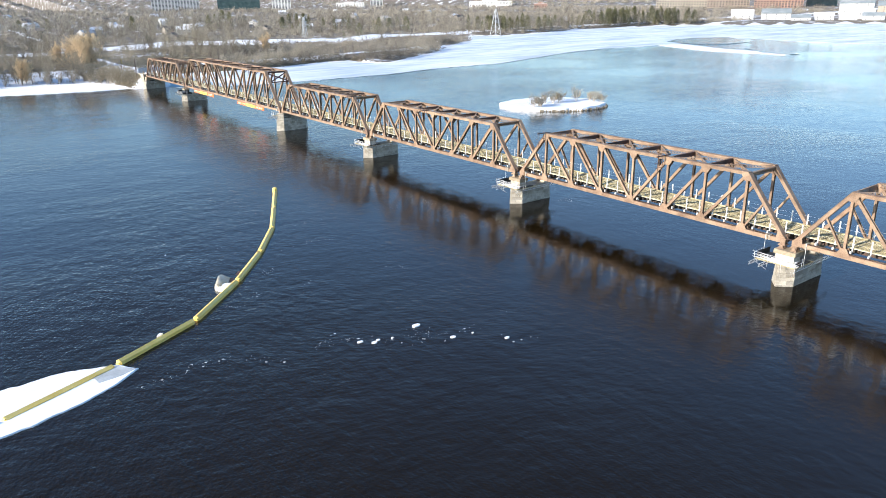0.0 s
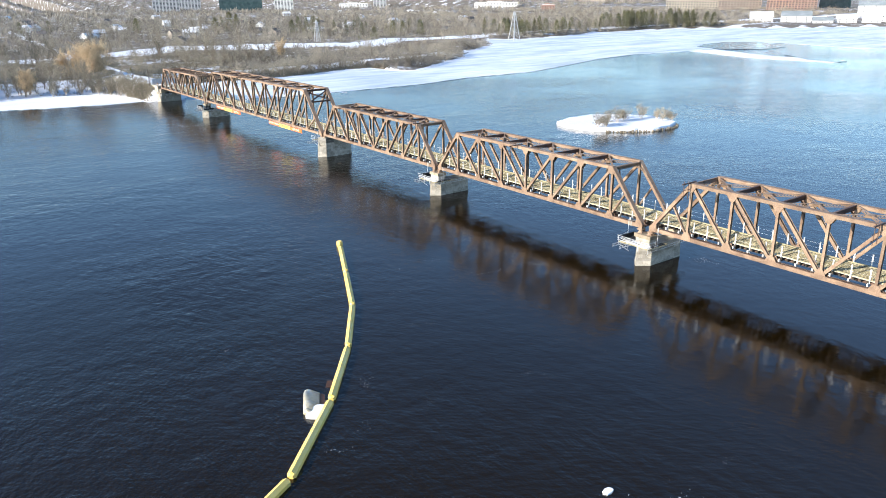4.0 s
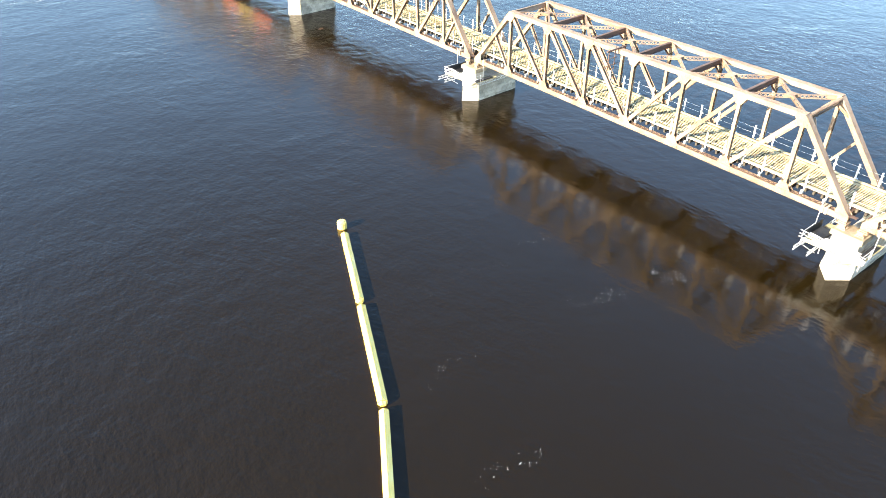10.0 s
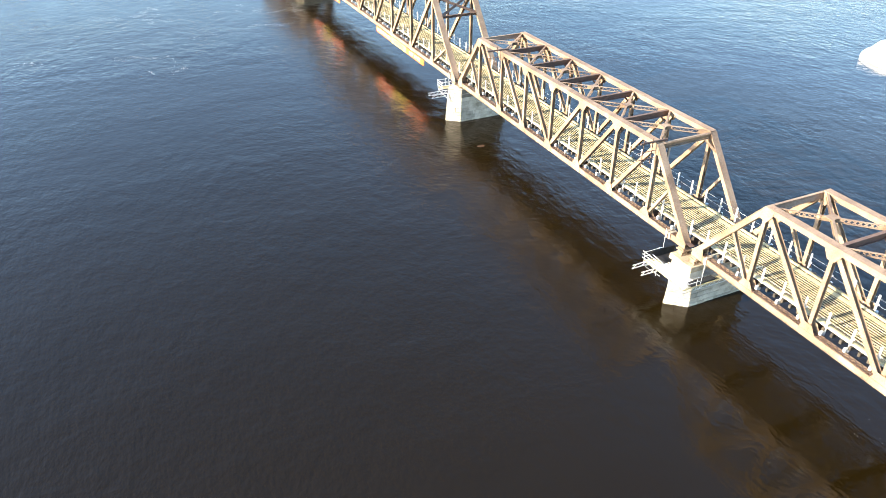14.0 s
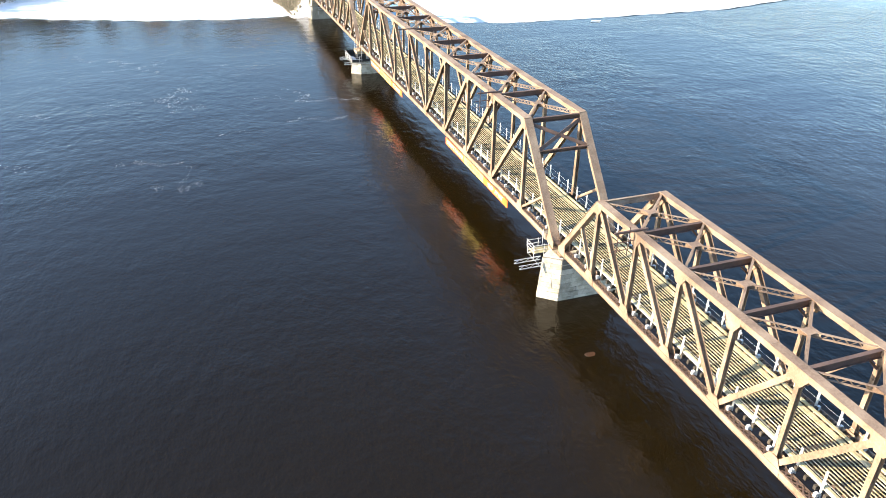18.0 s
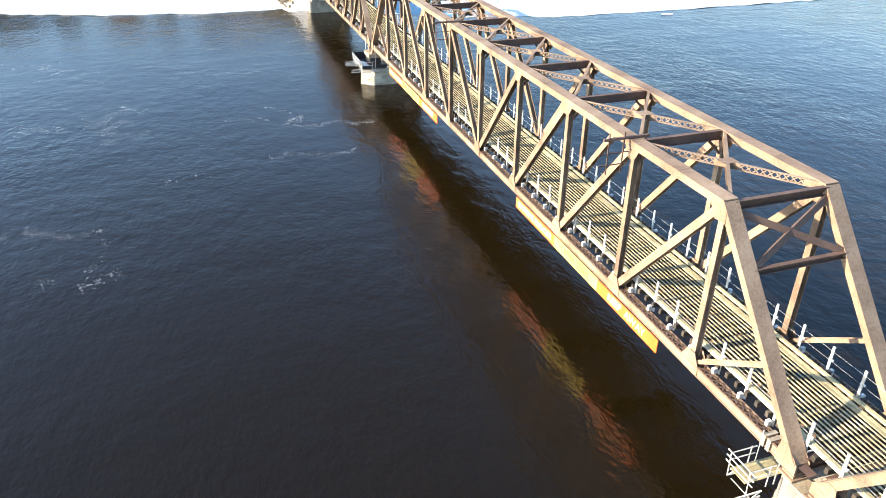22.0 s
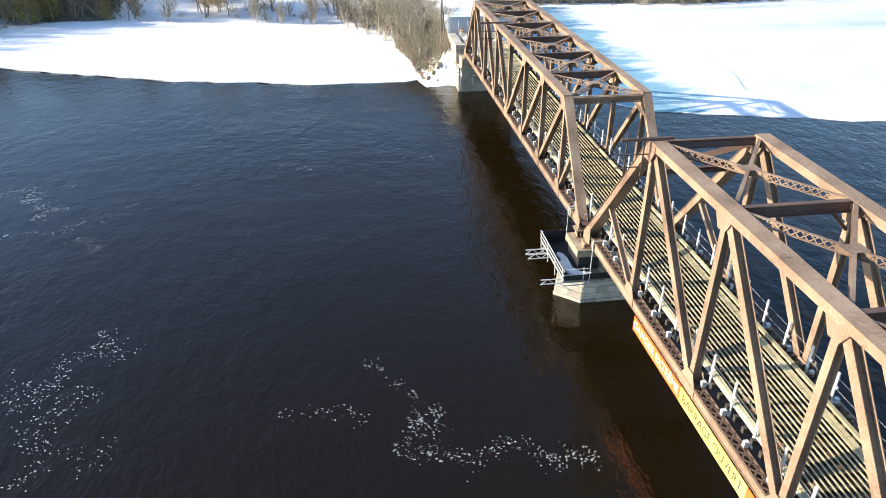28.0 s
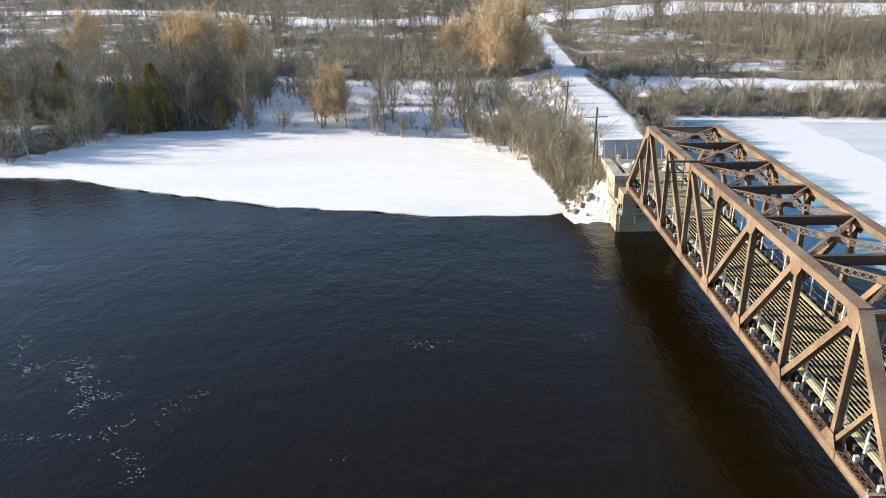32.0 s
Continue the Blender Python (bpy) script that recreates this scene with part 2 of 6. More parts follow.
def water_material():
    m, n, l, b = material("dark_river_water", 0.045)
    big = noise_tex(n, l, 0.012, 4, "World")
    l.new(ramp(n, l, big, [(0.3, (0.0070, 0.0042, 0.0008)), (0.7, (0.0098, 0.0059, 0.0012))]), b.inputs["Base Color"])
    b.inputs["IOR"].default_value = 1.33
    b.inputs["Specular IOR Level"].default_value = 0.51
    fine = noise_tex(n, l, 2.9, 3, "World", (1.0, 0.6, 1))
    small = noise_tex(n, l, 0.72, 3, "World", (1.0, 0.6, 1))
    wide = noise_tex(n, l, 0.13, 4, "World", (0.7, 1.0, 1))
    gust = ramp(n, l, noise_tex(n, l, 0.011, 4, "World"), [(0.40, (0.42, 0.42, 0.42)), (0.60, (1, 1, 1))])

    def times_add(a, k, c):
        q = n.new("ShaderNodeMath")
        q.operation = "MULTIPLY_ADD"
        l.new(a, q.inputs[0])
        q.inputs[1].default_value = k
        l.new(c, q.inputs[2])
        return q.outputs[0]

    # the wind ruffles the open reaches and the northern half; the lee between boom and bridge lies calmer
    place = n.new("ShaderNodeNewGeometry")
    split = n.new("ShaderNodeSeparateXYZ")
    l.new(place.outputs["Position"], split.inputs[0])
    reach = n.new("ShaderNodeMapRange")
    reach.inputs["From Min"].default_value, reach.inputs["From Max"].default_value = -140.0, 140.0
    l.new(split.outputs["X"], reach.inputs["Value"])
    lee = ramp(n, l, reach.outputs["Result"], [(v, (k, k, k)) for v, k in ((0.0, 0.95), (0.25, 0.92), (0.34, 0.62), (0.42, 0.36), (0.51, 0.33), (0.57, 0.42), (1.0, 0.48))])
    run = n.new("ShaderNodeMapRange")
    run.inputs["From Min"].default_value, run.inputs["From Max"].default_value = 85.0, 150.0
    l.new(split.outputs["Y"], run.inputs["Value"])
    lee = mix(n, l, run.outputs["Result"], lee, (0.74, 0.74, 0.74))
    gust = mix(n, l, 1.0, gust, lee, "MULTIPLY")
    h = n.new("ShaderNodeMath")
    h.operation = "MULTIPLY"
    l.new(times_add(fine, 0.24, times_add(small, 0.58, wide)), h.inputs[0])
    l.new(gust, h.inputs[1])
    bump(n, l, b, h.outputs[0], 0.9, 0.34)
    return m


WATER = water_material()


def slush_material():
    """Wet blue slush that gives way to drifted snow in uneven streaks away from the bridge."""
    m, n, l, b = material("pale_slush", 0.55)
    f = noise_tex(n, l, 0.16, 6, "World", (0.45, 1.0, 1), 0.62)
    fine = noise_tex(n, l, 1.4, 4, "World")
    place = n.new("ShaderNodeNewGeometry")
    split = n.new("ShaderNodeSeparateXYZ")
    l.new(place.outputs["Position"], split.inputs[0])
    k = n.new("ShaderNodeMapRange")
    k.inputs["From Min"].default_value, k.inputs["From Max"].default_value = 23.0, 35.0
    k.inputs["To Min"].default_value, k.inputs["To Max"].default_value = -0.22, 0.26
    l.new(split.outputs["X"], k.inputs["Value"])
    q = n.new("ShaderNodeMath")
    q.operation = "ADD"
    l.new(f, q.inputs[0])
    l.new(k.outputs["Result"], q.inputs[1])
    cover = ramp(n, l, q.outputs[0], [(0.42, (0, 0, 0)), (0.60, (1, 1, 1))])
    wet = ramp(n, l, fine, [(0.3, (0.16, 0.33, 0.42)), (0.7, (0.26, 0.44, 0.53))])
    snow = ramp(n, l, fine, [(0.3, (0.80, 0.82, 0.85)), (0.7, (0.90, 0.90, 0.91))])
    l.new(mix(n, l, cover, wet, snow), b.inputs["Base Color"])
    bump(n, l, b, f, 0.4, 0.2)
    return m


SLUSH = slush_material()


def ground_material():
    m, n, l, b = material("snow_and_dead_grass", 0.9)
    a = noise_tex(n, l, 0.05, 6, "World", None, 0.65)
    f = noise_tex(n, l, 1.2, 5, "World")
    snow = ramp(n, l, f, [(0.3, (0.74, 0.76, 0.80)), (0.7, (0.86, 0.86, 0.87))])
    grass = ramp(n, l, f, [(0.3, (0.10, 0.083, 0.062)), (0.7, (0.24, 0.20, 0.15))])
    at = n.new("ShaderNodeAttribute")
    at.attribute_name = "litter"
    k = n.new("ShaderNodeMath")
    k.operation = "MULTIPLY"
    l.new(a, k.inputs[0])
    l.new(at.outputs["Fac"], k.inputs[1])
    mask = ramp(n, l, k.outputs[0], [(0.36, (0, 0, 0)), (0.46, (1, 1, 1))])
    l.new(mix(n, l, mask, snow, grass), b.inputs["Base Color"])
    bump(n, l, b, f, 0.6, 0.3)
    return m


GROUND = ground_material()


# ---- trails of foam and ice bits: x, y, heading, length, width, count ----
ICE_BITS = [(-75, 39, -0.35, 16, 0.3, 16), (-58, 34.5, -0.25, 12, 0.5, 16), (-50, 31, -0.8, 8, 0.8, 12), (-44, 24, -0.9, 6, 0.6, 6)]
SMALL_BITS = [(-75, 39, -0.35, 16, 0.5, 60), (-58, 34.5, -0.25, 14, 0.7, 90), (-50, 31, -0.8, 9, 0.9, 60), (-42.3, 82.9, 0.1, 6, 0.25, 26), (-45, 72.2, 0.05, 6, 0.3, 34), (-51.4, 71.4, 0.3, 3, 0.3, 14),
              (-30.5, 91.8, -0.1, 5, 0.35, 26), (-37, 92, -0.8, 3, 0.3, 10), (-25.5, 81.2, -0.55, 6, 0.4, 40), (-17.2, 79, -0.5, 3, 0.5, 46), (-23, 92, -0.2, 4, 0.3, 16)]
LOOSE_BITS = [(-42, 53, -0.6, 4, 0.4, 34), (-32.2, 52.5, -1.2, 5, 0.3, 14), (-58.2, 63.6, 0.4, 2.4, 0.3, 26), (-63, 56, 0.6, 2, 0.25, 14), (-55.3, 56, 0.5, 3, 0.25, 14), (-39.5, 30.6, -0.6, 2.5, 0.3, 14), (-67, 54.1, -0.3, 3, 0.2, 18),
              (5.0, 63.6, 0.6, 2.6, 0.7, 130), (-3, 105, -0.4, 9, 0.5, 12), (-68, 80.9, 0.2, 1.0, 0.15, 10), (-60.3, 78.6, 0.2, 0.8, 0.12, 6)]
FOAM_TRAILS = [(-40, 267.6, -0.65, 4.6, 0.5, 110), (-41.8, 266.6, 0.95, 4.4, 0.4, 80), (-44, 263.2, 0.1, 4.0, 0.9, 170), (-41.6, 260, 1.45, 6.4, 0.7, 190), (-41.7, 255.2, 1.3, 2.4, 0.4, 50), (-38.4, 256.4, 0.5, 3, 0.6, 50),
               (-20.8, 262.4, 0.4, 1.5, 0.4, 30), (-18.8, 259.6, -0.8, 2.6, 0.25, 36), (-17.8, 256.6, 0.2, 2.6, 0.6, 130), (-19.4, 254.8, 1.3, 2.6, 0.3, 50), (-17.4, 253.2, -0.1, 4, 0.4, 110), (-12.8, 253.0, -0.15, 4.8, 0.35, 110), (-9.4, 252.0, -0.3, 3.4, 0.45, 110)]
FAR_FOAM = [(-16.8, 242.8, 0.0, 9, 0.5, 190), (-22.0, 243.4, 0.4, 3, 0.4, 40), (-32.6, 239.6, -0.1, 6, 0.35, 40), (-45, 229.9, -0.1, 8, 0.4, 150), (-49.5, 231.2, -0.3, 4, 0.5, 60), (-41.2, 225, 1.4, 8, 0.25, 50), (-40.6, 219.6, 0.3, 4, 0.5, 110),
            (-51.5, 262.8, -0.5, 7, 0.7, 140), (-66, 259, -0.6, 6, 0.6, 90), (-45, 220.5, 0.6, 2, 0.4, 40), (-66, 234.7, -0.2, 5, 0.5, 50), (-24.5, 258, -0.4, 6, 0.4, 70)]
SHORE_FOAM = [(-61.5, 298.8, -0.9, 7, 0.35, 80), (-56.8, 296.6, 0.0, 6, 0.45, 110), (-54.4, 294.6, -1.2, 4, 0.5, 110), (-52.0, 292.4, 0.1, 4, 0.35, 80), (-52.3, 290.6, 1.4, 3, 0.4, 70), (-52.1, 297.9, 0.1, 2, 0.3, 24), (-50.4, 287.4, 0.25, 6, 0.35, 70),
              (-55, 286.8, 0.2, 3, 0.4, 30), (-46.2, 284, -0.9, 4.5, 0.4, 80), (-45, 290.6, 1.0, 5, 0.5, 50), (-27, 300, -0.2, 6, 0.4, 40), (-31.2, 297.4, 0.3, 3, 0.3, 14), (-13.6, 300.8, -0.4, 5, 0.4, 34), (-31.5, 284.2, 0.2, 3, 0.3, 10)]


# ---- mesh helpers ----
class Shape:
    """Collects boxes, beams and plates into one mesh."""

    def __init__(self):
        self.v, self.f = [], []

    def hexa(self, pts):
        k = len(self.v)
        self.v += [tuple(p) for p in pts]
        self.f += [tuple(k + i for i in q) for q in ((0, 3, 2, 1), (4, 5, 6, 7), (0, 1, 5, 4), (1, 2, 6, 5), (2, 3, 7, 6), (3, 0, 4, 7))]
        return self

    def box(self, x0, x1, y0, y1, z0, z1):
        return self.hexa([(x0, y0, z0), (x1, y0, z0), (x1, y1, z0), (x0, y1, z0), (x0, y0, z1), (x1, y0, z1), (x1, y1, z1), (x0, y1, z1)])

    def bar(self, a, b, w, h, side=(1, 0, 0)):
        """A straight bar from a to b: w wide along side, h deep across it."""
        a, b = Vector(a), Vector(b)
        d = (b - a).normalized()
        s = Vector(side)
        s = (s - d * s.dot(d)).normalized()
        u = d.cross(s) * (h / 2)
        s = s * (w / 2)
        return self.hexa([a - s - u, a + s - u, a + s + u, a - s + u, b - s - u, b + s - u, b + s + u, b - s + u])

    def profile(self, outline, a, b, side=(1, 0, 0)):
        """An outline of (along side, across it) pairs, drawn straight from a to b."""
        a, b = Vector(a), Vector(b)
        d = (b - a).normalized()
        s = Vector(side)
        s = (s - d * s.dot(d)).normalized()
        u = d.cross(s)
        n, k = len(outline), len(self.v)
        for p in (a, b):
            self.v += [tuple(p + s * i + u * j) for i, j in outline]
        self.f += [(k + i, k + (i + 1) % n, k + n + (i + 1) % n, k + n + i) for i in range(n)]
        self.f += [tuple(k + i for i in reversed(range(n))), tuple(k + n + i for i in range(n))]
        return self

    def tube(self, a, b, r0, r1=None, n=8, cap=True):
        a, b = Vector(a), Vector(b)
        r1 = r0 if r1 is None else r1
        d = (b - a).normalized()
        s = d.orthogonal().normalized()
        u = d.cross(s)
        k = len(self.v)
        for p, r in ((a, r0), (b, r1)):
            for i in range(n):
                t = 2 * math.pi * i / n
                self.v.append(tuple(p + (s * math.cos(t) + u * math.sin(t)) * r))
        for i in range(n):
            j = (i + 1) % n
            self.f.append((k + i, k + j, k + n + j, k + n + i))
        if cap:
            self.f.append(tuple(k + i for i in reversed(range(n))))
            self.f.append(tuple(k + n + i for i in range(n)))
        return self

    def prism(self, outline, z0, z1, shrink=0.0):
        """An upright prism over a counter-clockwise outline; shrink moves the top's points towards the middle."""
        n, k = len(outline), len(self.v)
        cx, cy = sum(p[0] for p in outline) / n, sum(p[1] for p in outline) / n
        self.v += [(x, y, z0) for x, y in outline]
        self.v += [(x + (cx - x) * shrink, y + (cy - y) * shrink, z1) for x, y in outline]
        self.f.append(tuple(k + i for i in reversed(range(n))))
        self.f.append(tuple(k + n + i for i in range(n)))
        self.f += [(k + i, k + (i + 1) % n, k + n + (i + 1) % n, k + n + i) for i in range(n)]
        return self

    def plate(self, x, outline, t):
        """A plate that faces x, of thickness t, over an outline in y and z."""
        n, k = len(outline), len(self.v)
        self.v += [(x - t / 2, y, z) for y, z in outline] + [(x + t / 2, y, z) for y, z in outline]
        self.f.append(tuple(k + i for i in range(n)))
        self.f.append(tuple(k + n + i for i in reversed(range(n))))
        self.f += [(k + i, k + n + i, k + n + (i + 1) % n, k + (i + 1) % n) for i in range(n)]
        return self

    def mesh(self, name):
        m = bpy.data.meshes.new(name)
        m.from_pydata(self.v, [], self.f)
        bm = bmesh.new()
        bm.from_mesh(m)
        bmesh.ops.recalc_face_normals(bm, faces=bm.faces)
        bm.to_mesh(m)
        bm.free()
        return m


def part(name, shape, mat, parent=None, label=""):
    """One mesh object under a thing or a part."""
    data = shape.mesh(name) if isinstance(shape, Shape) else shape
    if mat and not data.materials:
        data.materials.append(mat)
    ob = new(name, data)
    ob.parent = parent
    if label:
        ob["label"] = label
    return ob


def thing(name, label, category, group="", at=(0, 0, 0), kind=""):
    ob = new(name)
    ob.location = at
    return tagged(ob, label, category, group, kind)


def single(name, shape, mat, label, category, group="", kind="", at=(0, 0, 0)):
    ob = part(name, shape, mat)
    ob.location = at
    return tagged(ob, label, category, group, kind)


def array_mesh(name, v, f):
    """A mesh from arrays of points and of triangles."""
    m = bpy.data.meshes.new(name)
    m.vertices.add(len(v))
    m.vertices.foreach_set("co", np.asarray(v, np.float32).ravel())
    m.loops.add(len(f) * 3)
    m.loops.foreach_set("vertex_index", np.asarray(f, np.int32).ravel())
    m.polygons.add(len(f))
    m.polygons.foreach_set("loop_start", np.arange(0, len(f) * 3, 3, dtype=np.int32))
    m.update(calc_edges=True)
    return m


# ---- the bridge ----
HALF = 3.4            # from the bridge's middle to each truss
CHORD = 6.0           # height of the bottom chord's middle
DECK = 7.0            # top of the deck's timbers
SPANS = [("A", -39.8, 13.6, 8, 14.3), ("B", 14.6, 68.2, 8, 14.3), ("C", 69.6, 124.3, 8, 14.3),
         ("D", 125.4, 176.9, 8, 14.3), ("E", 178.0, 269.1, 10, 16.95), ("F", 270.6, 325.0, 8, 14.3)]


def h_member(s, x, a, b, wide, deep):
    """A built-up member between two points of a truss plane: two flange plates and a web."""
    w, d, t = wide / 2, deep / 2, 0.018
    o = [(-w, -d), (-w + 2 * t, -d), (-w + 2 * t, -t), (w - 2 * t, -t), (w - 2 * t, -d), (w, -d), (w, d), (w - 2 * t, d), (w - 2 * t, t), (-w + 2 * t, t), (-w + 2 * t, d), (-w, d)]
    return s.profile(o, (x, *a), (x, *b))


def lacing(s, a, b, wide, side, step=0.55, bar=0.07, thick=0.02):
    """Zigzag bars between two lines that lie wide apart along side."""
    a, b, side = Vector(a), Vector(b), Vector(side).normalized()
    n = max(2, round((b - a).length / step))
    for i in range(n):
        o = 1 if i % 2 else -1
        p, q = a.lerp(b, i / n) + side * (o * wide / 2), a.lerp(b, (i + 1) / n) - side * (o * wide / 2)
        s.bar(p, q, bar, thick, side=side)
    return s


def gusset(y, z, w, h, up):
    """The outline of a gusset plate at a joint; up: +1 when it stands on the chord, -1 when it hangs from it."""
    return [(y - w, z), (y + w, z), (y + w * 0.95, z + up * h * 0.45), (y + w * 0.42, z + up * h), (y - w * 0.42, z + up * h), (y - w * 0.95, z + up * h * 0.45)]


def truss_span(y0, y1, n, top, tall):
    L = y1 - y0
    p = L / n
    span = thing("truss_span", "rusted brown riveted steel truss span resting on stone piers" if not tall else
                 "longest and tallest rusted brown steel truss span over the river", "bridge span", "spans of the railway bridge", (0, y0, 0))
    lo, hi = CHORD, top
    g = 0.44 if tall else 0.35
    wide = 0.39 if tall else 0.31
    for x in (-HALF, HALF):
        for o in (-1, 1):
            q = [(o * i, j) for i, j in ((0.23, -0.3), (0.37, -0.3), (0.37, -0.27), (0.27, -0.27), (0.27, 0.27), (0.37, 0.27), (0.37, 0.3), (0.23, 0.3))]
            chord = part("bottom_chord", Shape().profile(q, (x, 0, lo), (x, L, lo)), STEEL, span)
        c = Shape()
        for k in range(n):
            lacing(c, (x, k * p + 0.8, lo + 0.319), (x, (k + 1) * p - 0.8, lo + 0.319), 0.5, (-1, 0, 0), 0.56, 0.11)
            lacing(c, (x, k * p + 0.8, lo + 0.315), (x, (k + 1) * p - 0.8, lo + 0.315), 0.5, (1, 0, 0), 0.56, 0.11)
            c.box(x - 0.27, x + 0.27, k * p - 0.75, k * p + 0.75, lo + 0.306, lo + 0.325)
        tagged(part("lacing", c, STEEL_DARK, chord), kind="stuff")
        c = Shape()
        c.box(x - wide, x + wide, p - 0.1, L - p + 0.1, hi - 0.28, hi + 0.22)
        c.box(x - wide - 0.09, x + wide + 0.09, p - 0.15, L - p + 0.15, hi + 0.224, hi + 0.25)
        for y in np.arange(p * 1.5, L - p, p * 2):
            c.box(x - wide - 0.08, x + wide + 0.08, y - 0.5, y + 0.5, hi + 0.254, hi + 0.268)
        part("top_chord", c, STEEL, span)
        for a, b in (((0.25, lo + 0.2), (p, hi)), ((L - 0.25, lo + 0.2), (L - p, hi))):
            c = Shape()
            c.bar((x, *a), (x, *b), wide * 2 + 0.02, 0.5)
            q = Vector((0, -(b[1] - a[1]), b[0] - a[0])).normalized() * (0.25 if a[0] < L / 2 else -0.25)
            c.bar((x, a[0] + q.y, a[1] + q.z), (x, b[0] + q.y, b[1] + q.z), wide * 2 + 0.16, 0.03)
            part("end_post", c, STEEL, span)
        for k in range(1, n):
            part("vertical_post", h_member(Shape(), x, (k * p, lo), (k * p, hi), 0.42, g), STEEL, span)
        for k in range(1, n // 2):
            part("diagonal", h_member(Shape(), x, (k * p, hi), ((k + 1) * p, lo + 0.1), 0.46, g + 0.08), STEEL, span)
            part("diagonal", h_member(Shape(), x, (L - k * p, hi), (L - (k + 1) * p, lo + 0.1), 0.46, g + 0.08), STEEL, span)
        for s in (0, 1):
            a, b = (p, lo + 0.15), (p * 0.56, lo + 0.2 + (hi - lo) * 0.54)
            if s:
                a, b = (L - a[0], a[1]), (L - b[0], b[1])
            if tall:
                b = (b[0] - (p * 0.18 if not s else -p * 0.18), lo + 0.2 + (hi - lo) * 0.36)
            part("strut", h_member(Shape(), x, a, b, 0.4, 0.26), STEEL, span)
        for k in range(n + 1):
            e = 1 if k < n / 2 else -1
            if 0 < k < n:
                plates = [(gusset(k * p, lo - 0.3, 0.85, 1.35, 1), 0.31)]
            else:
                plates = [([(k * p + e * i, lo + j) for i, j in ((-0.05, -0.3), (1.35, -0.3), (1.35, 0.35), (1.25, 1.05), (0.75, 1.15), (-0.05, 0.38))], wide + 0.03)]
            if 1 < k < n - 1:
                plates.append((gusset(k * p, hi + 0.2, 0.8, 1.25, -1), 0.31))
            elif 0 < k < n:
                plates.append(([(k * p + e * i, hi + j) for i, j in ((-0.1, 0.2), (0.85, 0.2), (0.8, -0.36), (0.36, -1.05), (-0.55, -1.0), (-0.5, -0.3))], wide + 0.03))
            for o, off in plates:
                for q in (-1, 1):
                    part("gusset_plate", Shape().plate(x + q * off, o, 0.03), STEEL, span)
        for y in (0.35, L - 0.35):
            c = Shape().box(x - 0.55, x + 0.55, y - 0.5, y + 0.5, lo - 0.62, lo - 0.5).box(x - 0.4, x + 0.4, y - 0.38, y + 0.38, lo - 0.5, lo - 0.38)
            c.box(x - 0.3, x + 0.3, y - 0.3, y + 0.3, lo - 0.38, lo - 0.3)
            part("bearing", c, STEEL, span)
    # floor beams and stringers
    for k in range(n + 1):
        y = min(max(k * p, 0.2), L - 0.2)
        c = Shape().box(-HALF + 0.29, HALF - 0.29, y - 0.015, y + 0.015, lo - 0.25, lo + 0.55)
        for z in (lo - 0.25, lo + 0.55):
            c.box(-HALF + 0.29, HALF - 0.29, y - 0.16, y + 0.16, z - 0.02, z + 0.02)
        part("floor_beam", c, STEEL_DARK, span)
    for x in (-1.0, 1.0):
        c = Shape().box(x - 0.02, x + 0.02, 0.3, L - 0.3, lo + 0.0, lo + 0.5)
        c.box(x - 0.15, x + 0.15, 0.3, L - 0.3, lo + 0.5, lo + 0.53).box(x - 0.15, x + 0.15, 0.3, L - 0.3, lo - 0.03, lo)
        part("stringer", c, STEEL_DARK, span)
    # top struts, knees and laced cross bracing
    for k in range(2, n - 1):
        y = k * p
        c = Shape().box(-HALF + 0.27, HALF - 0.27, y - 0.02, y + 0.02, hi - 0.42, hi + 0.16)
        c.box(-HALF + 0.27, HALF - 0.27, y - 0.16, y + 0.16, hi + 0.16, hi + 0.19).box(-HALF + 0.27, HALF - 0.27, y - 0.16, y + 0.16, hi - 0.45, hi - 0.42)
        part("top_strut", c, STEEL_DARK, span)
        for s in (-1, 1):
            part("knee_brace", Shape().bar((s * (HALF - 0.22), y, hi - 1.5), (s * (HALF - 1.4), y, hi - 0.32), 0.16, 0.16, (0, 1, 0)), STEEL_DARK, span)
    for k in range(1, n - 1):
        for s in (-1, 1):
            a, b = Vector((s * (HALF - 0.3), k * p + 0.25, hi - 0.02)), Vector((-s * (HALF - 0.3), (k + 1) * p - 0.25, hi - 0.02))
            c = Shape()
            for z in (-0.22, 0.17):
                c.bar(a + Vector((0, 0, z)), b + Vector((0, 0, z)), 0.2, 0.035, (b - a).cross((0, 0, 1)))
            out, d = (b - a).normalized(), (b - a).cross((0, 0, 1))
            for q0, q1 in ((0.0, 0.95), ((b - a).length / 2 - 0.75, (b - a).length / 2 + 0.75), ((b - a).length - 0.95, (b - a).length)):
                c.bar(a + out * q0 + Vector((0, 0, -0.025)), a + out * q1 + Vector((0, 0, -0.025)), 0.05, 0.36, d)
            brace = part("cross_brace", c, STEEL, span)
            tagged(part("lacing", lacing(lacing(Shape(), a - Vector((0, 0, 0.025)), b - Vector((0, 0, 0.025)), 0.39, (0, 0, 1), 0.42, 0.06, 0.02), b - Vector((0, 0, 0.025)), a - Vector((0, 0, 0.025)), 0.39, (0, 0, 1), 0.42, 0.06, 0.02), STEEL, brace), kind="stuff")
        y = (k + 0.5) * p
        part("brace_plate", Shape().box(-0.55, 0.55, y - 0.4, y + 0.4, hi + 0.155, hi + 0.175), STEEL, span)
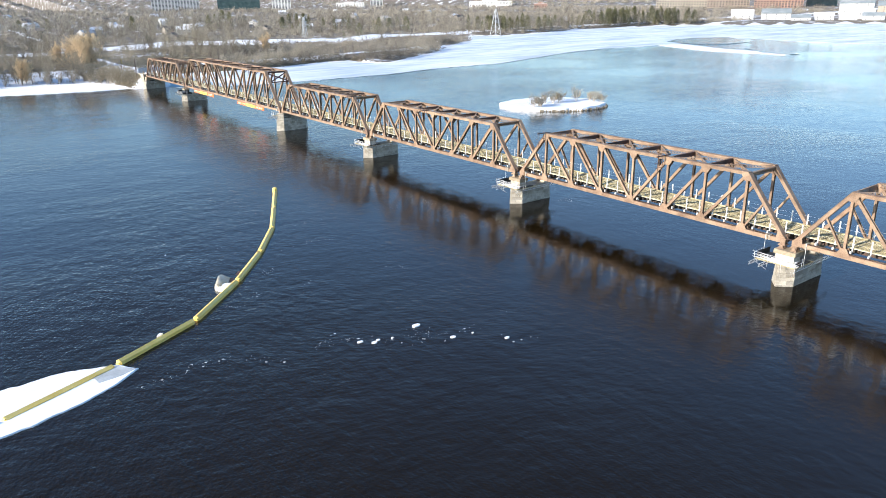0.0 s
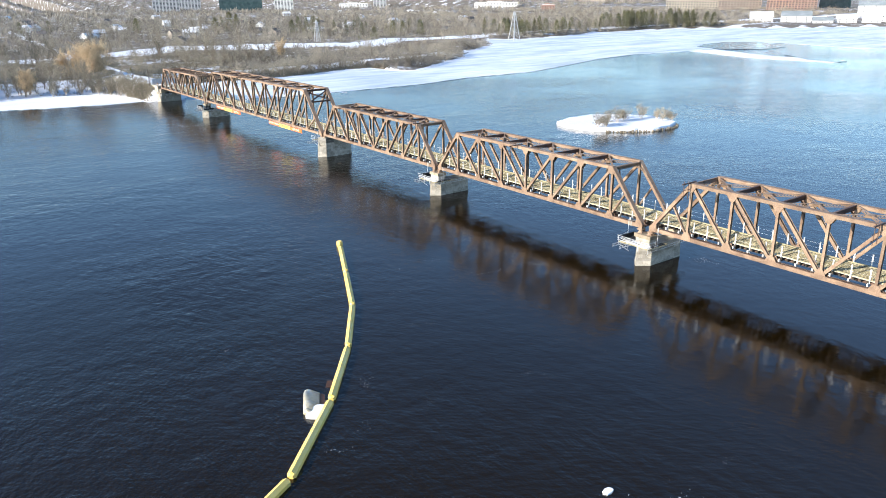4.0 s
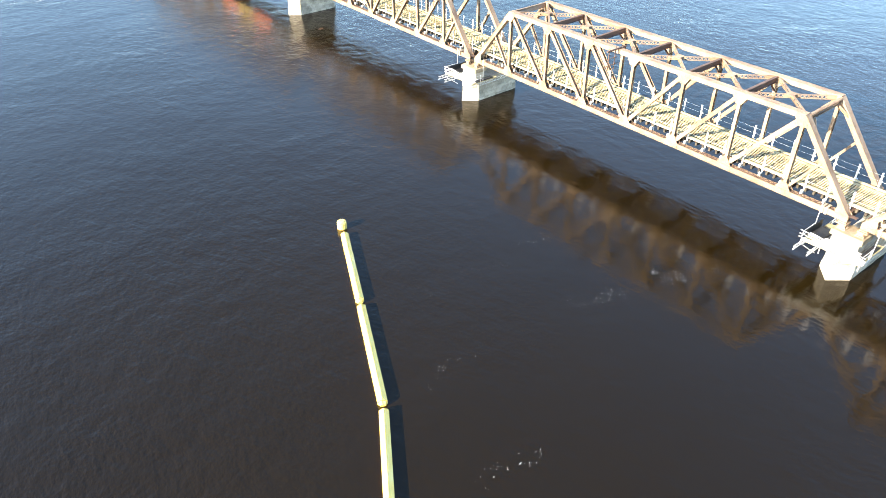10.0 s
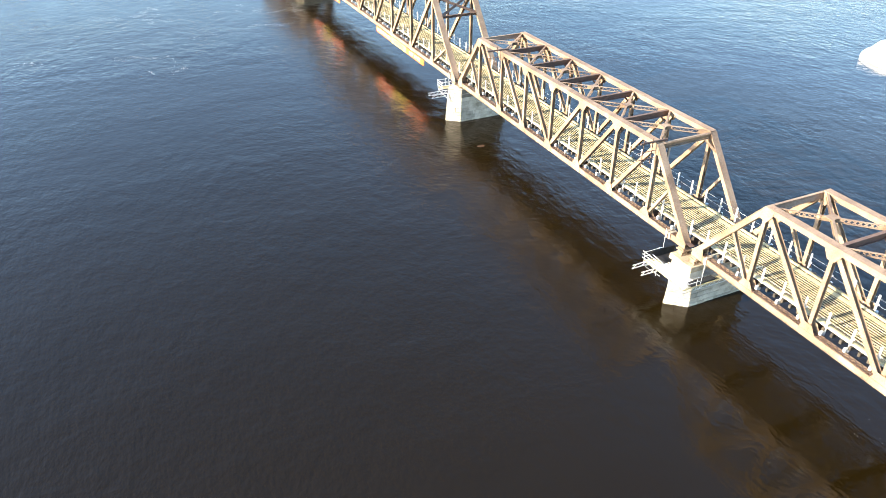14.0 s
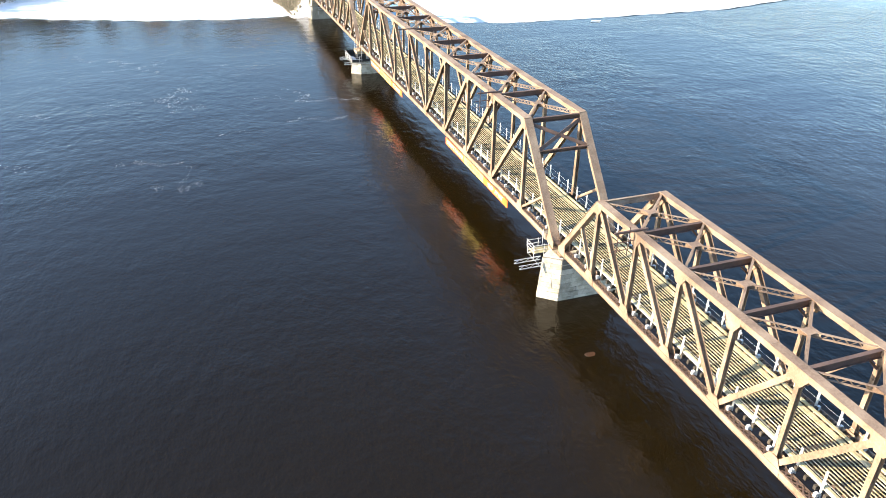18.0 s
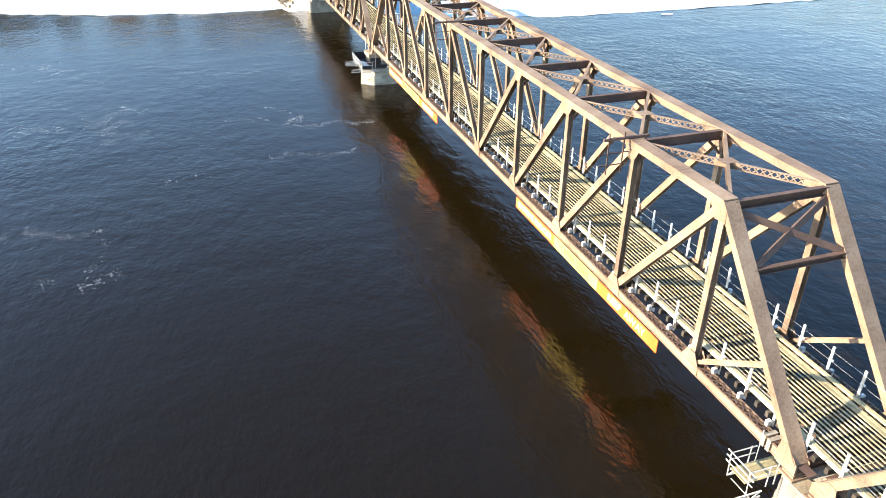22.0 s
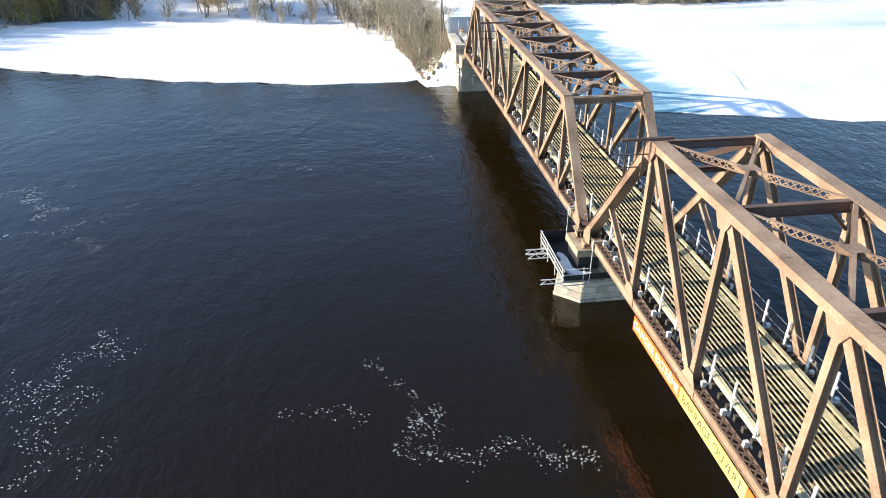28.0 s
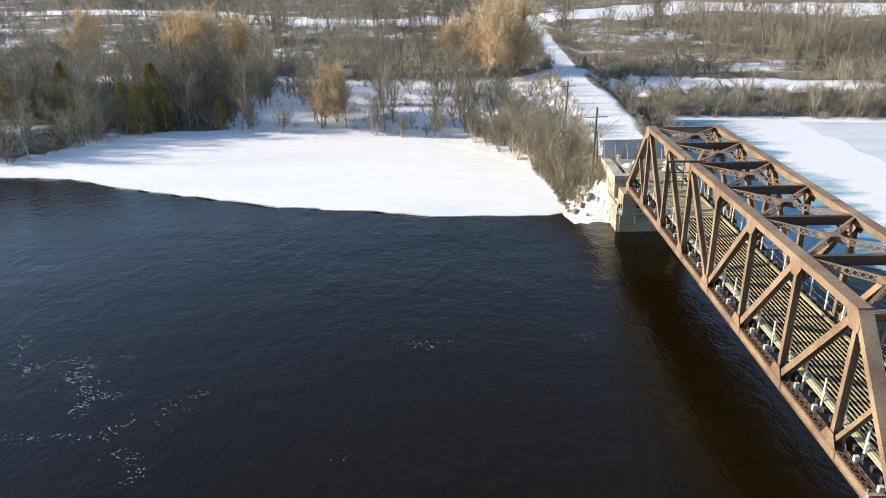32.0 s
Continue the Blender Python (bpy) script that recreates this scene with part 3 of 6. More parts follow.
    # portals at the two sloping ends
    for e in (0, 1):
        f = lambda t, e=e: (p * t if not e else L - p * t, lo + 0.2 + (hi - lo - 0.2) * t)
        for t, d in (((0.985, 0.5), (0.72, 0.34)) if tall else ((0.975, 0.62),)):
            y, z = f(t)
            c = Shape().bar((-HALF + 0.26, y, z), (HALF - 0.26, y, z), 0.06, d, (0, 1, 0.6 if not e else -0.6))
            for o in (-1, 1):
                c.bar((-HALF + 0.26, y, z + o * d / 2), (HALF - 0.26, y, z + o * d / 2), 0.3 if tall else 0.24, 0.04, (0, 1, 0))
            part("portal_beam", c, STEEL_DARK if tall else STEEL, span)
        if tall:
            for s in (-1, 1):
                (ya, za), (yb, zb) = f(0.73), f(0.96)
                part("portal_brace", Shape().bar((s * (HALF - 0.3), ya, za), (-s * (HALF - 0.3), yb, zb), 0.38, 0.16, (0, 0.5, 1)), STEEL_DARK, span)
        else:
            for s in (-1, 1):
                (ya, za), (yb, zb) = f(0.80), f(0.94)
                part("portal_knee", Shape().bar((s * (HALF - 0.24), ya, za), (s * (HALF - 1.1), yb, zb), 0.2, 0.2, (0, 1, 0)), STEEL, span)
    return span


def deck_span(y0, y1, n, crossed=0, boarded=False):
    """The unfinished walking deck: cross ties with long timbers on them, and an edge beam each side."""
    L = y1 - y0
    p = L / n
    deck = thing("timber_deck", "unfinished deck of pale timber planks with gaps on dark ties", "bridge deck", "decks of the railway bridge", (0, y0, 0))
    tie = Shape().box(-2.98, 2.98, -0.11, 0.11, DECK - 0.40, DECK - 0.045).mesh("tie")
    count = int(L / 0.85)
    for i in range(count):
        ob = part("tie", tie, GAP_TIMBER, deck)
        ob.location.y = (i + 0.5) * L / count
    def notched(half, low, high):
        """A long timber with shallow saw cuts across its top."""
        cuts = max(6, round(p / 0.95))
        o = [(0.01, low), (p - 0.01, low), (p - 0.01, high)]
        for i in range(cuts - 1, 0, -1):
            y = i * p / cuts
            o += [(y + 0.02, high), (y + 0.02, high - 0.025), (y - 0.02, high - 0.025), (y - 0.02, high)]
        return Shape().plate(0, o + [(0.01, high)], half * 2).mesh("plank")

    plank, board_ = notched(0.042, DECK - 0.04, DECK), notched(0.112, DECK - 0.04, DECK + 0.005)
    if crossed:
        board = Shape().box(-2.2, 2.15, 0.02, 0.54, DECK - 0.04, DECK - 0.005).mesh("plank")
        for i in range(int(crossed * p / 0.62)):
            ob = part("plank", board, TIMBER, deck)
            ob.location = (0, (n - crossed) * p + i * 0.62, 0.01 * (i % 3))
    for k in range(n - crossed):
        lanes = 12 if boarded else 14
        for j in range(lanes):
            ob = part("plank", plank, TIMBER, deck)
            ob.location = (-2.08 + j * 0.305, k * p, 0.006 * ((j * 7 + k * 3) % 5) / 5)
        for j in range(14 - lanes):
            ob = part("plank", board_, TIMBER, deck)
            ob.location = (1.61 + j * 0.27, k * p, 0.008 * ((j + k) % 3))
    near = Shape().box(-0.11, 0.11, 0.01, p - 0.01, DECK - 0.04, DECK + 0.11).mesh("edge_beam")
    low = Shape().box(-0.27, -0.114, 0.03, p - 0.03, DECK - 0.044, DECK + 0.03).mesh("kerb_board")
    for k in range(n):
        for x in (-2.45, 2.32):
            ob = part("edge_beam", near, TIMBER, deck)
            ob.location = (x, k * p, 0)
        part("kerb_board", low, PALE_TIMBER, deck).location = (-2.45, k * p, 0)
    return deck


def railing(y0, y1, n, x, side):
    """Temporary white guard posts with two thin cables."""
    L = y1 - y0
    rail = thing("guard_railing", "temporary white steel guard posts with thin cables along the deck edge", "railing", "guard railings of the deck", (x, y0, DECK - 0.5))
    o = -side * 0.36
    post = Shape().box(-0.035, 0.035, -0.085, 0.085, -0.30, 2.02).box(o - 0.13, o + 0.13, -0.11, 0.11, -0.12, 0.24)
    post.box(min(0, o), max(0, o), -0.05, 0.05, -0.06, 0.06).box(-0.05, 0.05, -0.22, 0.10, 1.06, 1.17)
    post = post.mesh("post")
    count = n * (4 if n > 8 else 3)
    for i in range(count):
        ob = part("post", post, WHITE_METAL, rail)
        ob.location.y = (i + 0.5) * L / count
    for z in (1.1, 1.75):
        part("cable", Shape().tube((side * 0.08, 0, z), (side * 0.08, L, z), 0.007, n=4), WHITE_METAL, rail)
    return rail


JOINTS = {"A": (-39.8, 14.1), "B": (14.1, 68.9), "C": (68.9, 124.85), "D": (124.85, 177.45), "E": (177.45, 269.85), "F": (269.85, 325.1)}   # where the decks meet
for name, y0, y1, n, top in SPANS:
    truss_span(y0, y1, n, top, name == "E")
    a, b = JOINTS[name]
    deck_span(a, b, n, 2 if name == "F" else 0, name in "CDE")
    railing(a, b, n, -2.78, 1)
    railing(a, b, n, 2.95, -1)

# ---- piers ----
PIERS = [(14.1, 3.0, 1), (68.9, 3.0, 1), (124.85, 3.0, 1), (177.45, 5.05, 0), (269.85, 2.75, 2)]


def nose_outline(grow):
    return [(-3.7 - grow, -1.5 - grow), (3.7 + grow, -1.5 - grow), (4.9 + grow, 0), (3.7 + grow, 1.5 + grow), (-3.7 - grow, 1.5 + grow), (-5.5 - grow * 1.6, 0)]


def pier_blocks(pier, top, dark_plinth=False):
    """A battered core with coursed stones standing a little proud of it."""
    part("core", Shape().prism(nose_outline(-0.06), -2.5, top, 0.05), MORTAR, pier)
    rng = random.Random(int(top * 100) + int(pier.location.y))
    z = -0.3
    while z < top - 0.2:
        h = min(rng.choice((0.5, 0.55, 0.62)), top - z)
        grow = 0.05 - 0.05 * z
        o = nose_outline(grow)
        for i in range(6):
            a, b = Vector(o[i]), Vector(o[(i + 1) % 6])
            L = (b - a).length
            d = (b - a) / L
            nrm = Vector((d.y, -d.x))
            t = -0.0
            while t < L - 0.05:
                w = min(rng.uniform(0.8, 1.5), L - t)
                if L - t - w < 0.45:
                    w = L - t
                e = rng.uniform(0.0, 0.05)
                p, q = a + d * (t + 0.012), a + d * (t + w - 0.012)
                c = Shape()
                pts = [p - nrm * 0.25, q - nrm * 0.25, q + nrm * e, p + nrm * e]
                pts = [(v.x, v.y) for v in pts]
                c.prism(pts, z + 0.012, z + h - 0.012)
                part("stone", c, STONE, pier)
                t += w
        z += h
    part("cap", Shape().prism(nose_outline(0.02 - 0.05 * top), top + 0.002, top + 0.22), STONE, pier)
    # pedestals that carry the bearings
    if top < 4:
        mid, bed = 4.35, 4.92
        for x in (-HALF, HALF):
            o = -1 if x < 0 else 1
            # on one pier the block below the bed stone is black
            part("plinth", Shape().prism([(x - 0.85, -1.35), (x + 0.85, -1.35), (x + 0.85, 1.35), (x - 0.85, 1.35)], top + 0.225, mid - 0.01, 0.02), TARP if dark_plinth else STONE, pier)
            part("bed_block", Shape().prism([(x - 1.1, -1.6), (x + 1.0, -1.65), (x + 1.02, 1.6), (x - 1.1, 1.55)], mid, bed, 0.03), BED_STONE, pier, "tan bed stone with rust stains")
            for y in (-0.9, 0.9):
                shoe = Shape().box(x - 0.6, x + 0.6, y - 0.45, y + 0.45, bed + 0.002, bed + 0.08)
                for k in (-0.45, -0.15, 0.15, 0.45):
                    shoe.plate(x + k, [(y - 0.42, bed + 0.081), (y + 0.42, bed + 0.081), (y + 0.16, CHORD - 0.621), (y - 0.16, CHORD - 0.621)], 0.04)
                part("bearing_shoe", shoe, STEEL, pier)
    for x in (-HALF, HALF) if top > 4 else ():
        n = max(1, round((CHORD - 0.62 - top - 0.225) / 0.6))
        h = (CHORD - 0.62 - top - 0.225) / n
        for i in range(n):
            e, k = rng.uniform(-0.05, 0.05), 0.03 * (n - 1 - i)
            part("pedestal_stone", Shape().prism([(x - 0.56 - k + e, -1.05 - k), (x + 0.56 + k + e, -1.05 - k), (x + 0.56 + k, 1.05 + k + e), (x - 0.56 - k, 1.05 + k)], top + 0.225 + i * h, top + 0.225 + (i + 1) * h - 0.012, 0.03), BED_STONE, pier)


for y, top, kind in PIERS:
    pier = thing("stone_pier", "pale coursed stone river pier with a pointed upstream nose", "pier", "river piers", (0, y, 0))
    pier_blocks(pier, top, kind == 2)

# ---- water ----
river = Shape().box(-3000, 3600, -900, 1400, -0.5, 0.0)
single("water", river, WATER, "dark brown rippled river water", "water", kind="structure")

# ---- ground: one sheet from bank to horizon ----
BANK = [(-3000, 460), (-600, 430), (-300, 400), (-160, 374), (-118, 362), (-97, 359), (-86, 374), (-77, 378), (-42, 375), (-24, 369), (-12, 356), (-9.2, 338), (-7, 332.5), (-4, 331),
        (4, 331), (6, 334), (9, 348), (14, 374), (19, 387), (60, 382), (91, 385), (121, 397), (145, 396), (149, 369), (157, 365), (175, 377), (205, 399), (238, 419), (266, 462), (305, 484), (331, 506), (348, 520), (395, 585), (438, 570), (513, 577), (582, 606),
        (664, 606), (739, 592), (781, 560), (805, 505), (885, 462), (940, 405), (1010, 280), (1100, 60), (1400, -200), (3600, -500)]
BX, BY = np.array(BANK, float).T


def ripple(x, y, s, seed=0.0):
    """A cheap smooth unevenness between -1 and 1."""
    return (np.sin(x / s + seed) * np.cos(y / s * 1.3 + seed * 2) + np.sin(x / s * 2.3 + y / s * 1.7 + seed * 3) * 0.5 + np.sin(y / s * 3.1 - x / s * 2.7 + seed) * 0.3) / 1.8


def smooth(a, b, v):
    t = np.clip((v - a) / (b - a), 0, 1)
    return t * t * (3 - 2 * t)


def bank_y(x):
    return np.interp(x, BX, BY)


def track_x(y):
    return 0.5 + np.maximum(y - 335, 0) * 0.045


def trail_y(x):
    return np.interp(x, [-160, -90, -68, -44, -17, 5, 39, 71, 200, 500], [430, 426, 423, 407, 409.5, 421, 407, 403, 424, 560])


def field_y(x):
    return np.interp(x, [-400, -174, -69, 12, 60, 100, 140, 205, 230, 265, 300, 340, 500], [700, 640, 560, 575, 605, 632, 600, 580, 556, 585, 608, 600, 640])


def field_half(x):
    return np.interp(x, [-400, 12, 60, 240, 270, 340, 500], [12, 14, 32, 26, 20, 16, 12])


def ground_z(x, y):
    x, y = np.asarray(x, float), np.asarray(y, float)
    slope = (bank_y(x + 1) - bank_y(x - 1)) / 2
    d = (y - bank_y(x)) / np.sqrt(1 + np.minimum(np.abs(slope), 4) ** 2)
    z = -3 + 3.4 * smooth(-14, 1, d) + 3.2 * smooth(0, 26, d) + 1.0 * smooth(40, 200, d) + 9 * smooth(300, 1600, d) + 75 * smooth(1500, 3300, d)
    z = z + ripple(x, y, 9) * 0.25 * smooth(0, 15, d) + ripple(x, y, 60, 1) * 0.9 * smooth(20, 120, d) + ripple(x, y, 320, 2) * 5 * smooth(500, 1500, d)
    z = z - 1.1 * np.exp(-((y - trail_y(x) + 12) / 6) ** 2) * smooth(5, 20, d) * smooth(-150, -60, x) * (1 - smooth(200, 300, x))
    top = 6.35 - 1.6 * smooth(345, 430, y)
    off = np.abs(x - track_x(y))
    bed = np.where(y > 331.2, smooth(9.5, 3.6, off) * (1 - smooth(560, 620, y)), 0)
    z = z + (np.maximum(top, z) - z) * bed
    south = smooth(-520, -640, y)
    return z + (6 + ripple(x, y, 40)) * south


def grid_axis(*runs):
    return np.unique(np.concatenate([np.arange(a, b, s) for a, b, s in runs]))


gx = grid_axis((-3000, -300, 60), (-300, -130, 8), (-130, -20, 2.5), (-20, 30, 0.8), (30, 200, 3), (200, 500, 8), (500, 1000, 25), (1000, 3700, 90))
gy = grid_axis((-1500, -500, 60), (-500, 250, 60), (250, 325, 5), (325, 395, 1.2), (395, 470, 2.5), (470, 700, 7), (700, 1300, 30), (1300, 4600, 110))
GX, GY = np.meshgrid(gx, gy)
GZ = ground_z(GX, GY)
nx, ny = len(gx), len(gy)
verts = np.stack([GX.ravel(), GY.ravel(), GZ.ravel()], 1)
q = (np.arange(ny - 1)[:, None] * nx + np.arange(nx - 1)[None, :]).ravel()
tris = np.concatenate([np.stack([q, q + 1, q + nx + 1], 1), np.stack([q, q + nx + 1, q + nx], 1)])
gm = array_mesh("ground", verts, tris)
gm.polygons.foreach_set("use_smooth", np.ones(len(tris), bool))


def litter(x, y):
    """How much dead grass and brush litter lies on the snow: none on the track, the trails and the open field."""
    dt = np.abs(y - trail_y(x))
    df = np.abs(y - field_y(x))
    open_ = np.maximum.reduce([smooth(2.9, 1.7, np.abs(x - track_x(y))), smooth(5.5, 2.5, dt), smooth(1.2, 0.85, df / field_half(x)) * (y < 720)])
    shore = smooth(2.5, 0.5, y - bank_y(x)) * (x > 5) + smooth(4, 1, y - bank_y(x)) * (x < -12)
    glade = smooth(425, 408, y) * smooth(-72, -62, x) * smooth(8, -4, x)
    return np.clip(0.90 + 0.13 * np.maximum(smooth(520, 680, y), smooth(40, 80, x)) - 0.45 * glade - 0.04 * smooth(900, 1300, y) - open_ - shore, 0, 1.1)


at = gm.attributes.new("litter", "FLOAT", "POINT")
at.data.foreach_set("value", litter(verts[:, 0], verts[:, 1]).astype(np.float32))
single("ground", gm, GROUND, "snowy river bank with dead grass and brush litter", "ground", kind="structure")


# ---- ice ----
def ice_sheet(name, outline, z, label, category, seed, mat=None, wobble=0.8, step=2.0, dome=0.0, group=""):
    """A sheet of ice with an uneven rim over a rough outline."""
    rng = random.Random(seed)
    pts = []
    for (ax, ay), (bx, by) in zip(outline, outline[1:] + outline[:1]):
        n = max(1, int(math.hypot(bx - ax, by - ay) / step))
        for i in range(n):
            t = i / n
            x, y = ax + (bx - ax) * t, ay + (by - ay) * t
            k = noise.noise((x * 0.16, y * 0.16, seed)) * wobble + noise.noise((x * 0.6, y * 0.6, seed)) * wobble * 0.4 + noise.noise((x * 1.7, y * 1.7, seed)) * wobble * 0.3
            pts.append((x + k, y + k * 0.8))
    bm = bmesh.new()
    rim = [bm.verts.new((x, y, -0.35)) for x, y in pts]
    low = [bm.verts.new((x, y, z * 0.55)) for x, y in pts]
    cx, cy = sum(p[0] for p in pts) / len(pts), sum(p[1] for p in pts) / len(pts)
    top = [bm.verts.new((x + (cx - x) * 0.012, y + (cy - y) * 0.012 + 0.0, z + noise.noise((x * 0.3, y * 0.3, 5)) * 0.05)) for x, y in pts]
    n = len(pts)
    for i in range(n):
        j = (i + 1) % n
        bm.faces.new((rim[i], rim[j], low[j], low[i]))
        bm.faces.new((low[i], low[j], top[j], top[i]))
    f = bm.faces.new(top)
    if dome:
        r = bmesh.ops.inset_region(bm, faces=[f], thickness=dome * 3, depth=dome)
    bmesh.ops.triangulate(bm, faces=[g for g in bm.faces if len(g.verts) > 4])
    bmesh.ops.recalc_face_normals(bm, faces=bm.faces)
    m = bpy.data.meshes.new(name)
    bm.to_mesh(m)
    bm.free()
    return single(name, m, mat or ICE, label, category, group, kind="structure" if category == "ice" else "")


bay = [(-330, 392), (-200, 371), (-140, 357), (-95, 353), (-83, 351.2), (-69.5, 345), (-47, 336.6), (-24, 331.9), (-11.7, 331.8), (-8.4, 333.4), (-6.8, 332.0), (-4.4, 329.6),
       (-4.2, 331.5), (-7, 341), (-9, 352), (-14, 364), (-24, 374), (-42, 380), (-77, 383), (-88, 378), (-99, 363), (-120, 368), (-160, 380), (-300, 406), (-330, 408)]
ice_sheet("shore_ice", bay, 0.2, "bright snow-covered shore ice in the bay beside the abutment", "ice", 3, wobble=0.8)
east = [(4.3, 331.5), (7, 327), (12, 320), (20.8, 313.5), (31.5, 310), (50, 305), (77, 304), (115, 304), (150, 312), (199, 312), (240, 326), (295, 347), (345, 356), (390, 348), (440, 352),
        (538, 349), (511, 272), (528, 229), (640, 190), (900, 60), (1110, 60), (1030, 290), (960, 412), (900, 470), (815, 520), (795, 566), (745, 602), (664, 618), (582, 618), (513, 589), (438, 582), (393, 597), (340, 515), (322, 496), (285, 472), (236, 426), (198, 398), (166, 386), (148, 402), (120, 404), (60, 389), (18, 394), (10, 375), (5, 348), (4.2, 335)]
ice_sheet("river_ice", east, 0.13, "wide snow-covered ice sheet with drift mottling and painted shade streaks beyond the bridge", "ice", 5, DRIFT_SHADE_ICE, wobble=1.6, step=3)
ice_sheet("slush_ice", [(7, 333), (11, 322), (19.5, 314.5), (30, 310.5), (38, 309.5), (41, 329), (43, 344), (44, 366), (42, 384), (20, 386), (15, 374), (10, 352)], 0.25, "pale blue wet slush among drifted snow along the ice edge", "ice", 6, SLUSH, 1.6, step=2.6)
# raised water sheets added on the ice: an open lead, then a brown shadow
ice_sheet("melt_pool", [(446.7, 373.0), (479.8, 388.6), (514.1, 391.8), (540.9, 373.5), (490.1, 319.5), (452.0, 316.2), (432.4, 339.8)], 0.22, "dark water sheet laid on the river ice for an open lead and a brown shadow", "melt pool", 15, WATER, 2.0, step=6, group="melt pools")
ice_sheet("melt_pool", [(412.4, 277.6), (413.7, 257.5), (386.5, 221.8), (377.3, 224.5), (385.0, 247.0)], 0.22, "dark water sheet laid on the river ice for an open lead and a brown shadow", "melt pool", 16, WATER, 1.5, step=6, group="melt pools")
ice_sheet("ice_floe", [(405, 352), (376, 286), (373, 224), (392, 226), (400, 285), (430, 345)], 0.12, "thin drifting floe of snow-covered river ice", "ice floe", 8, wobble=2.5, group="drifting floes")
ice_sheet("ice_floe", [(69.6, 300), (72.3, 299.6), (73.0, 300.4), (70.5, 301)], 0.2, "small drifting floe of snow-covered river ice", "ice floe", 9, wobble=0.3, step=0.7, group="drifting floes")
ice_sheet("ice_pan", [(-82.0, 44.2), (-83.0, 46.2), (-85.6, 47.2), (-90, 48.4), (-95, 48.2), (-101, 47.0), (-108, 43.5), (-112, 39.5), (-111, 35.2), (-104, 35.6), (-98, 37.6), (-93, 38.6), (-90.5, 39.6), (-88, 40.4), (-84.4, 42.2)],
          0.16, "white ragged ice pan lodged round a boom float", "ice pan", 11, wobble=0.7, step=0.6, dome=0.12)
ice_sheet("ice_pan", [(-84.0, 43.4), (-82.2, 44.2), (-83.2, 46.2), (-85.2, 46.6), (-86.8, 45.6), (-86.2, 43.4)], 0.19, "wet grey broken tip of the ice pan", "ice pan", 12, WET_ICE, wobble=0.5, step=0.5)
for x, y, r in ((-51.7, 34.3, 0.70), (-49.9, 29.1, 0.50), (-45.0, 25.0, 0.40), (-59.3, 34.8, 0.47), (-58.1, 33.6, 0.47), (-57.4, 33.9, 0.34), (-55.8, 33.3, 0.24), (-47.4, 28.5, 0.20)):
    r = r * 0.7
    pts = [(x + r * math.cos(k) * 1.15, y + r * math.sin(k) * 0.8) for k in (0, 0.8, 1.6, 2.4, 3.2, 4.0, 4.8, 5.6)]
    ice_sheet("ice_floe", pts, 0.1, "small drifting piece of white ice", "ice floe", int(x * 3) % 50, wobble=r * 0.5, step=0.3, group="small drifting ice pieces")
ice_sheet("river_island", [(79.1, 167.3), (81.4, 172.8), (90.6, 176.0), (100.7, 175.6), (111.7, 168.7), (114.5, 158.1), (110.8, 146.6), (103.4, 143.4), (95.2, 143.9), (87.8, 148.0), (81.9, 153.5), (78.6, 159.9)],
                   1.1, "low snow-covered river island with a stony rim and bare shrubs", "island", 13, wobble=1.2, step=1.2, dome=0.5)
c = Shape()
rng = random.Random(4)
rim = [(112.2, 148.0), (110.8, 146.1), (107.1, 143.7), (103.4, 142.6), (98.8, 142.8), (95.2, 143.2), (91.5, 145.0), (87.8, 147.2), (85.0, 149.8), (82.7, 152.1)]
stones = thing("shore_stones", "row of brown stones along the island's shore", "stones", at=(0, 0, 0))
for (ax, ay), (bx, by) in zip(rim, rim[1:]):
    for i in range(6):
        t = (i + rng.random()) / 6
        x, y, r = ax + (bx - ax) * t, ay + (by - ay) * t, rng.uniform(0.22, 0.55)
        o = [(x + r * math.cos(k) * rng.uniform(0.8, 1.2), y + r * math.sin(k) * rng.uniform(0.8, 1.2)) for k in (0, 1.05, 2.1, 3.14, 4.2, 5.2)]
        part("stone", Shape().prism(o, -0.3, rng.uniform(0.25, 0.75), 0.35), ROCK, stones)

# ---- floating boom ----
BOOM = [(-38.2, 106.0), (-43.5, 94.7), (-49.2, 82.7), (-56.0, 72.0), (-63.6, 62.2), (-72.9, 52.6), (-83.8, 46.4), (-95.6, 41.2), (-108, 36.6)]


def boom_float(a, b, rise):
    a, b = Vector((*a, 0)), Vector((*b, 0))
    L = (b - a).length - 0.95
    ob = thing("boom_float", "pale yellow hexagonal steel boom float lying in the water", "boom float", "floats of the yellow boom", (a + b) / 2)
    ob.rotation_euler.z = math.atan2((b - a).y, (b - a).x)
    hexa = [(0.47 * math.cos(math.pi / 3 * i + math.pi / 6), 0.47 * math.sin(math.pi / 3 * i + math.pi / 6)) for i in range(6)]
    part("pontoon", Shape().profile(hexa, (-L / 2, 0, rise), (L / 2, 0, rise), (0, 1, 0)), YELLOW, ob)
    for s in (-1, 1):
        part("end_cone", Shape().tube((s * L / 2, 0, rise), (s * (L / 2 + 0.22), 0, rise - 0.04), 0.43, 0.25, 6), YELLOW, ob)
        part("chain", Shape().bar((s * (L / 2 + 0.1), 0, rise - 0.2), (s * (L / 2 + 0.5), 0, rise - 0.24), 0.08, 0.08, (0, 1, 0)), STEEL_DARK, ob)
    return ob


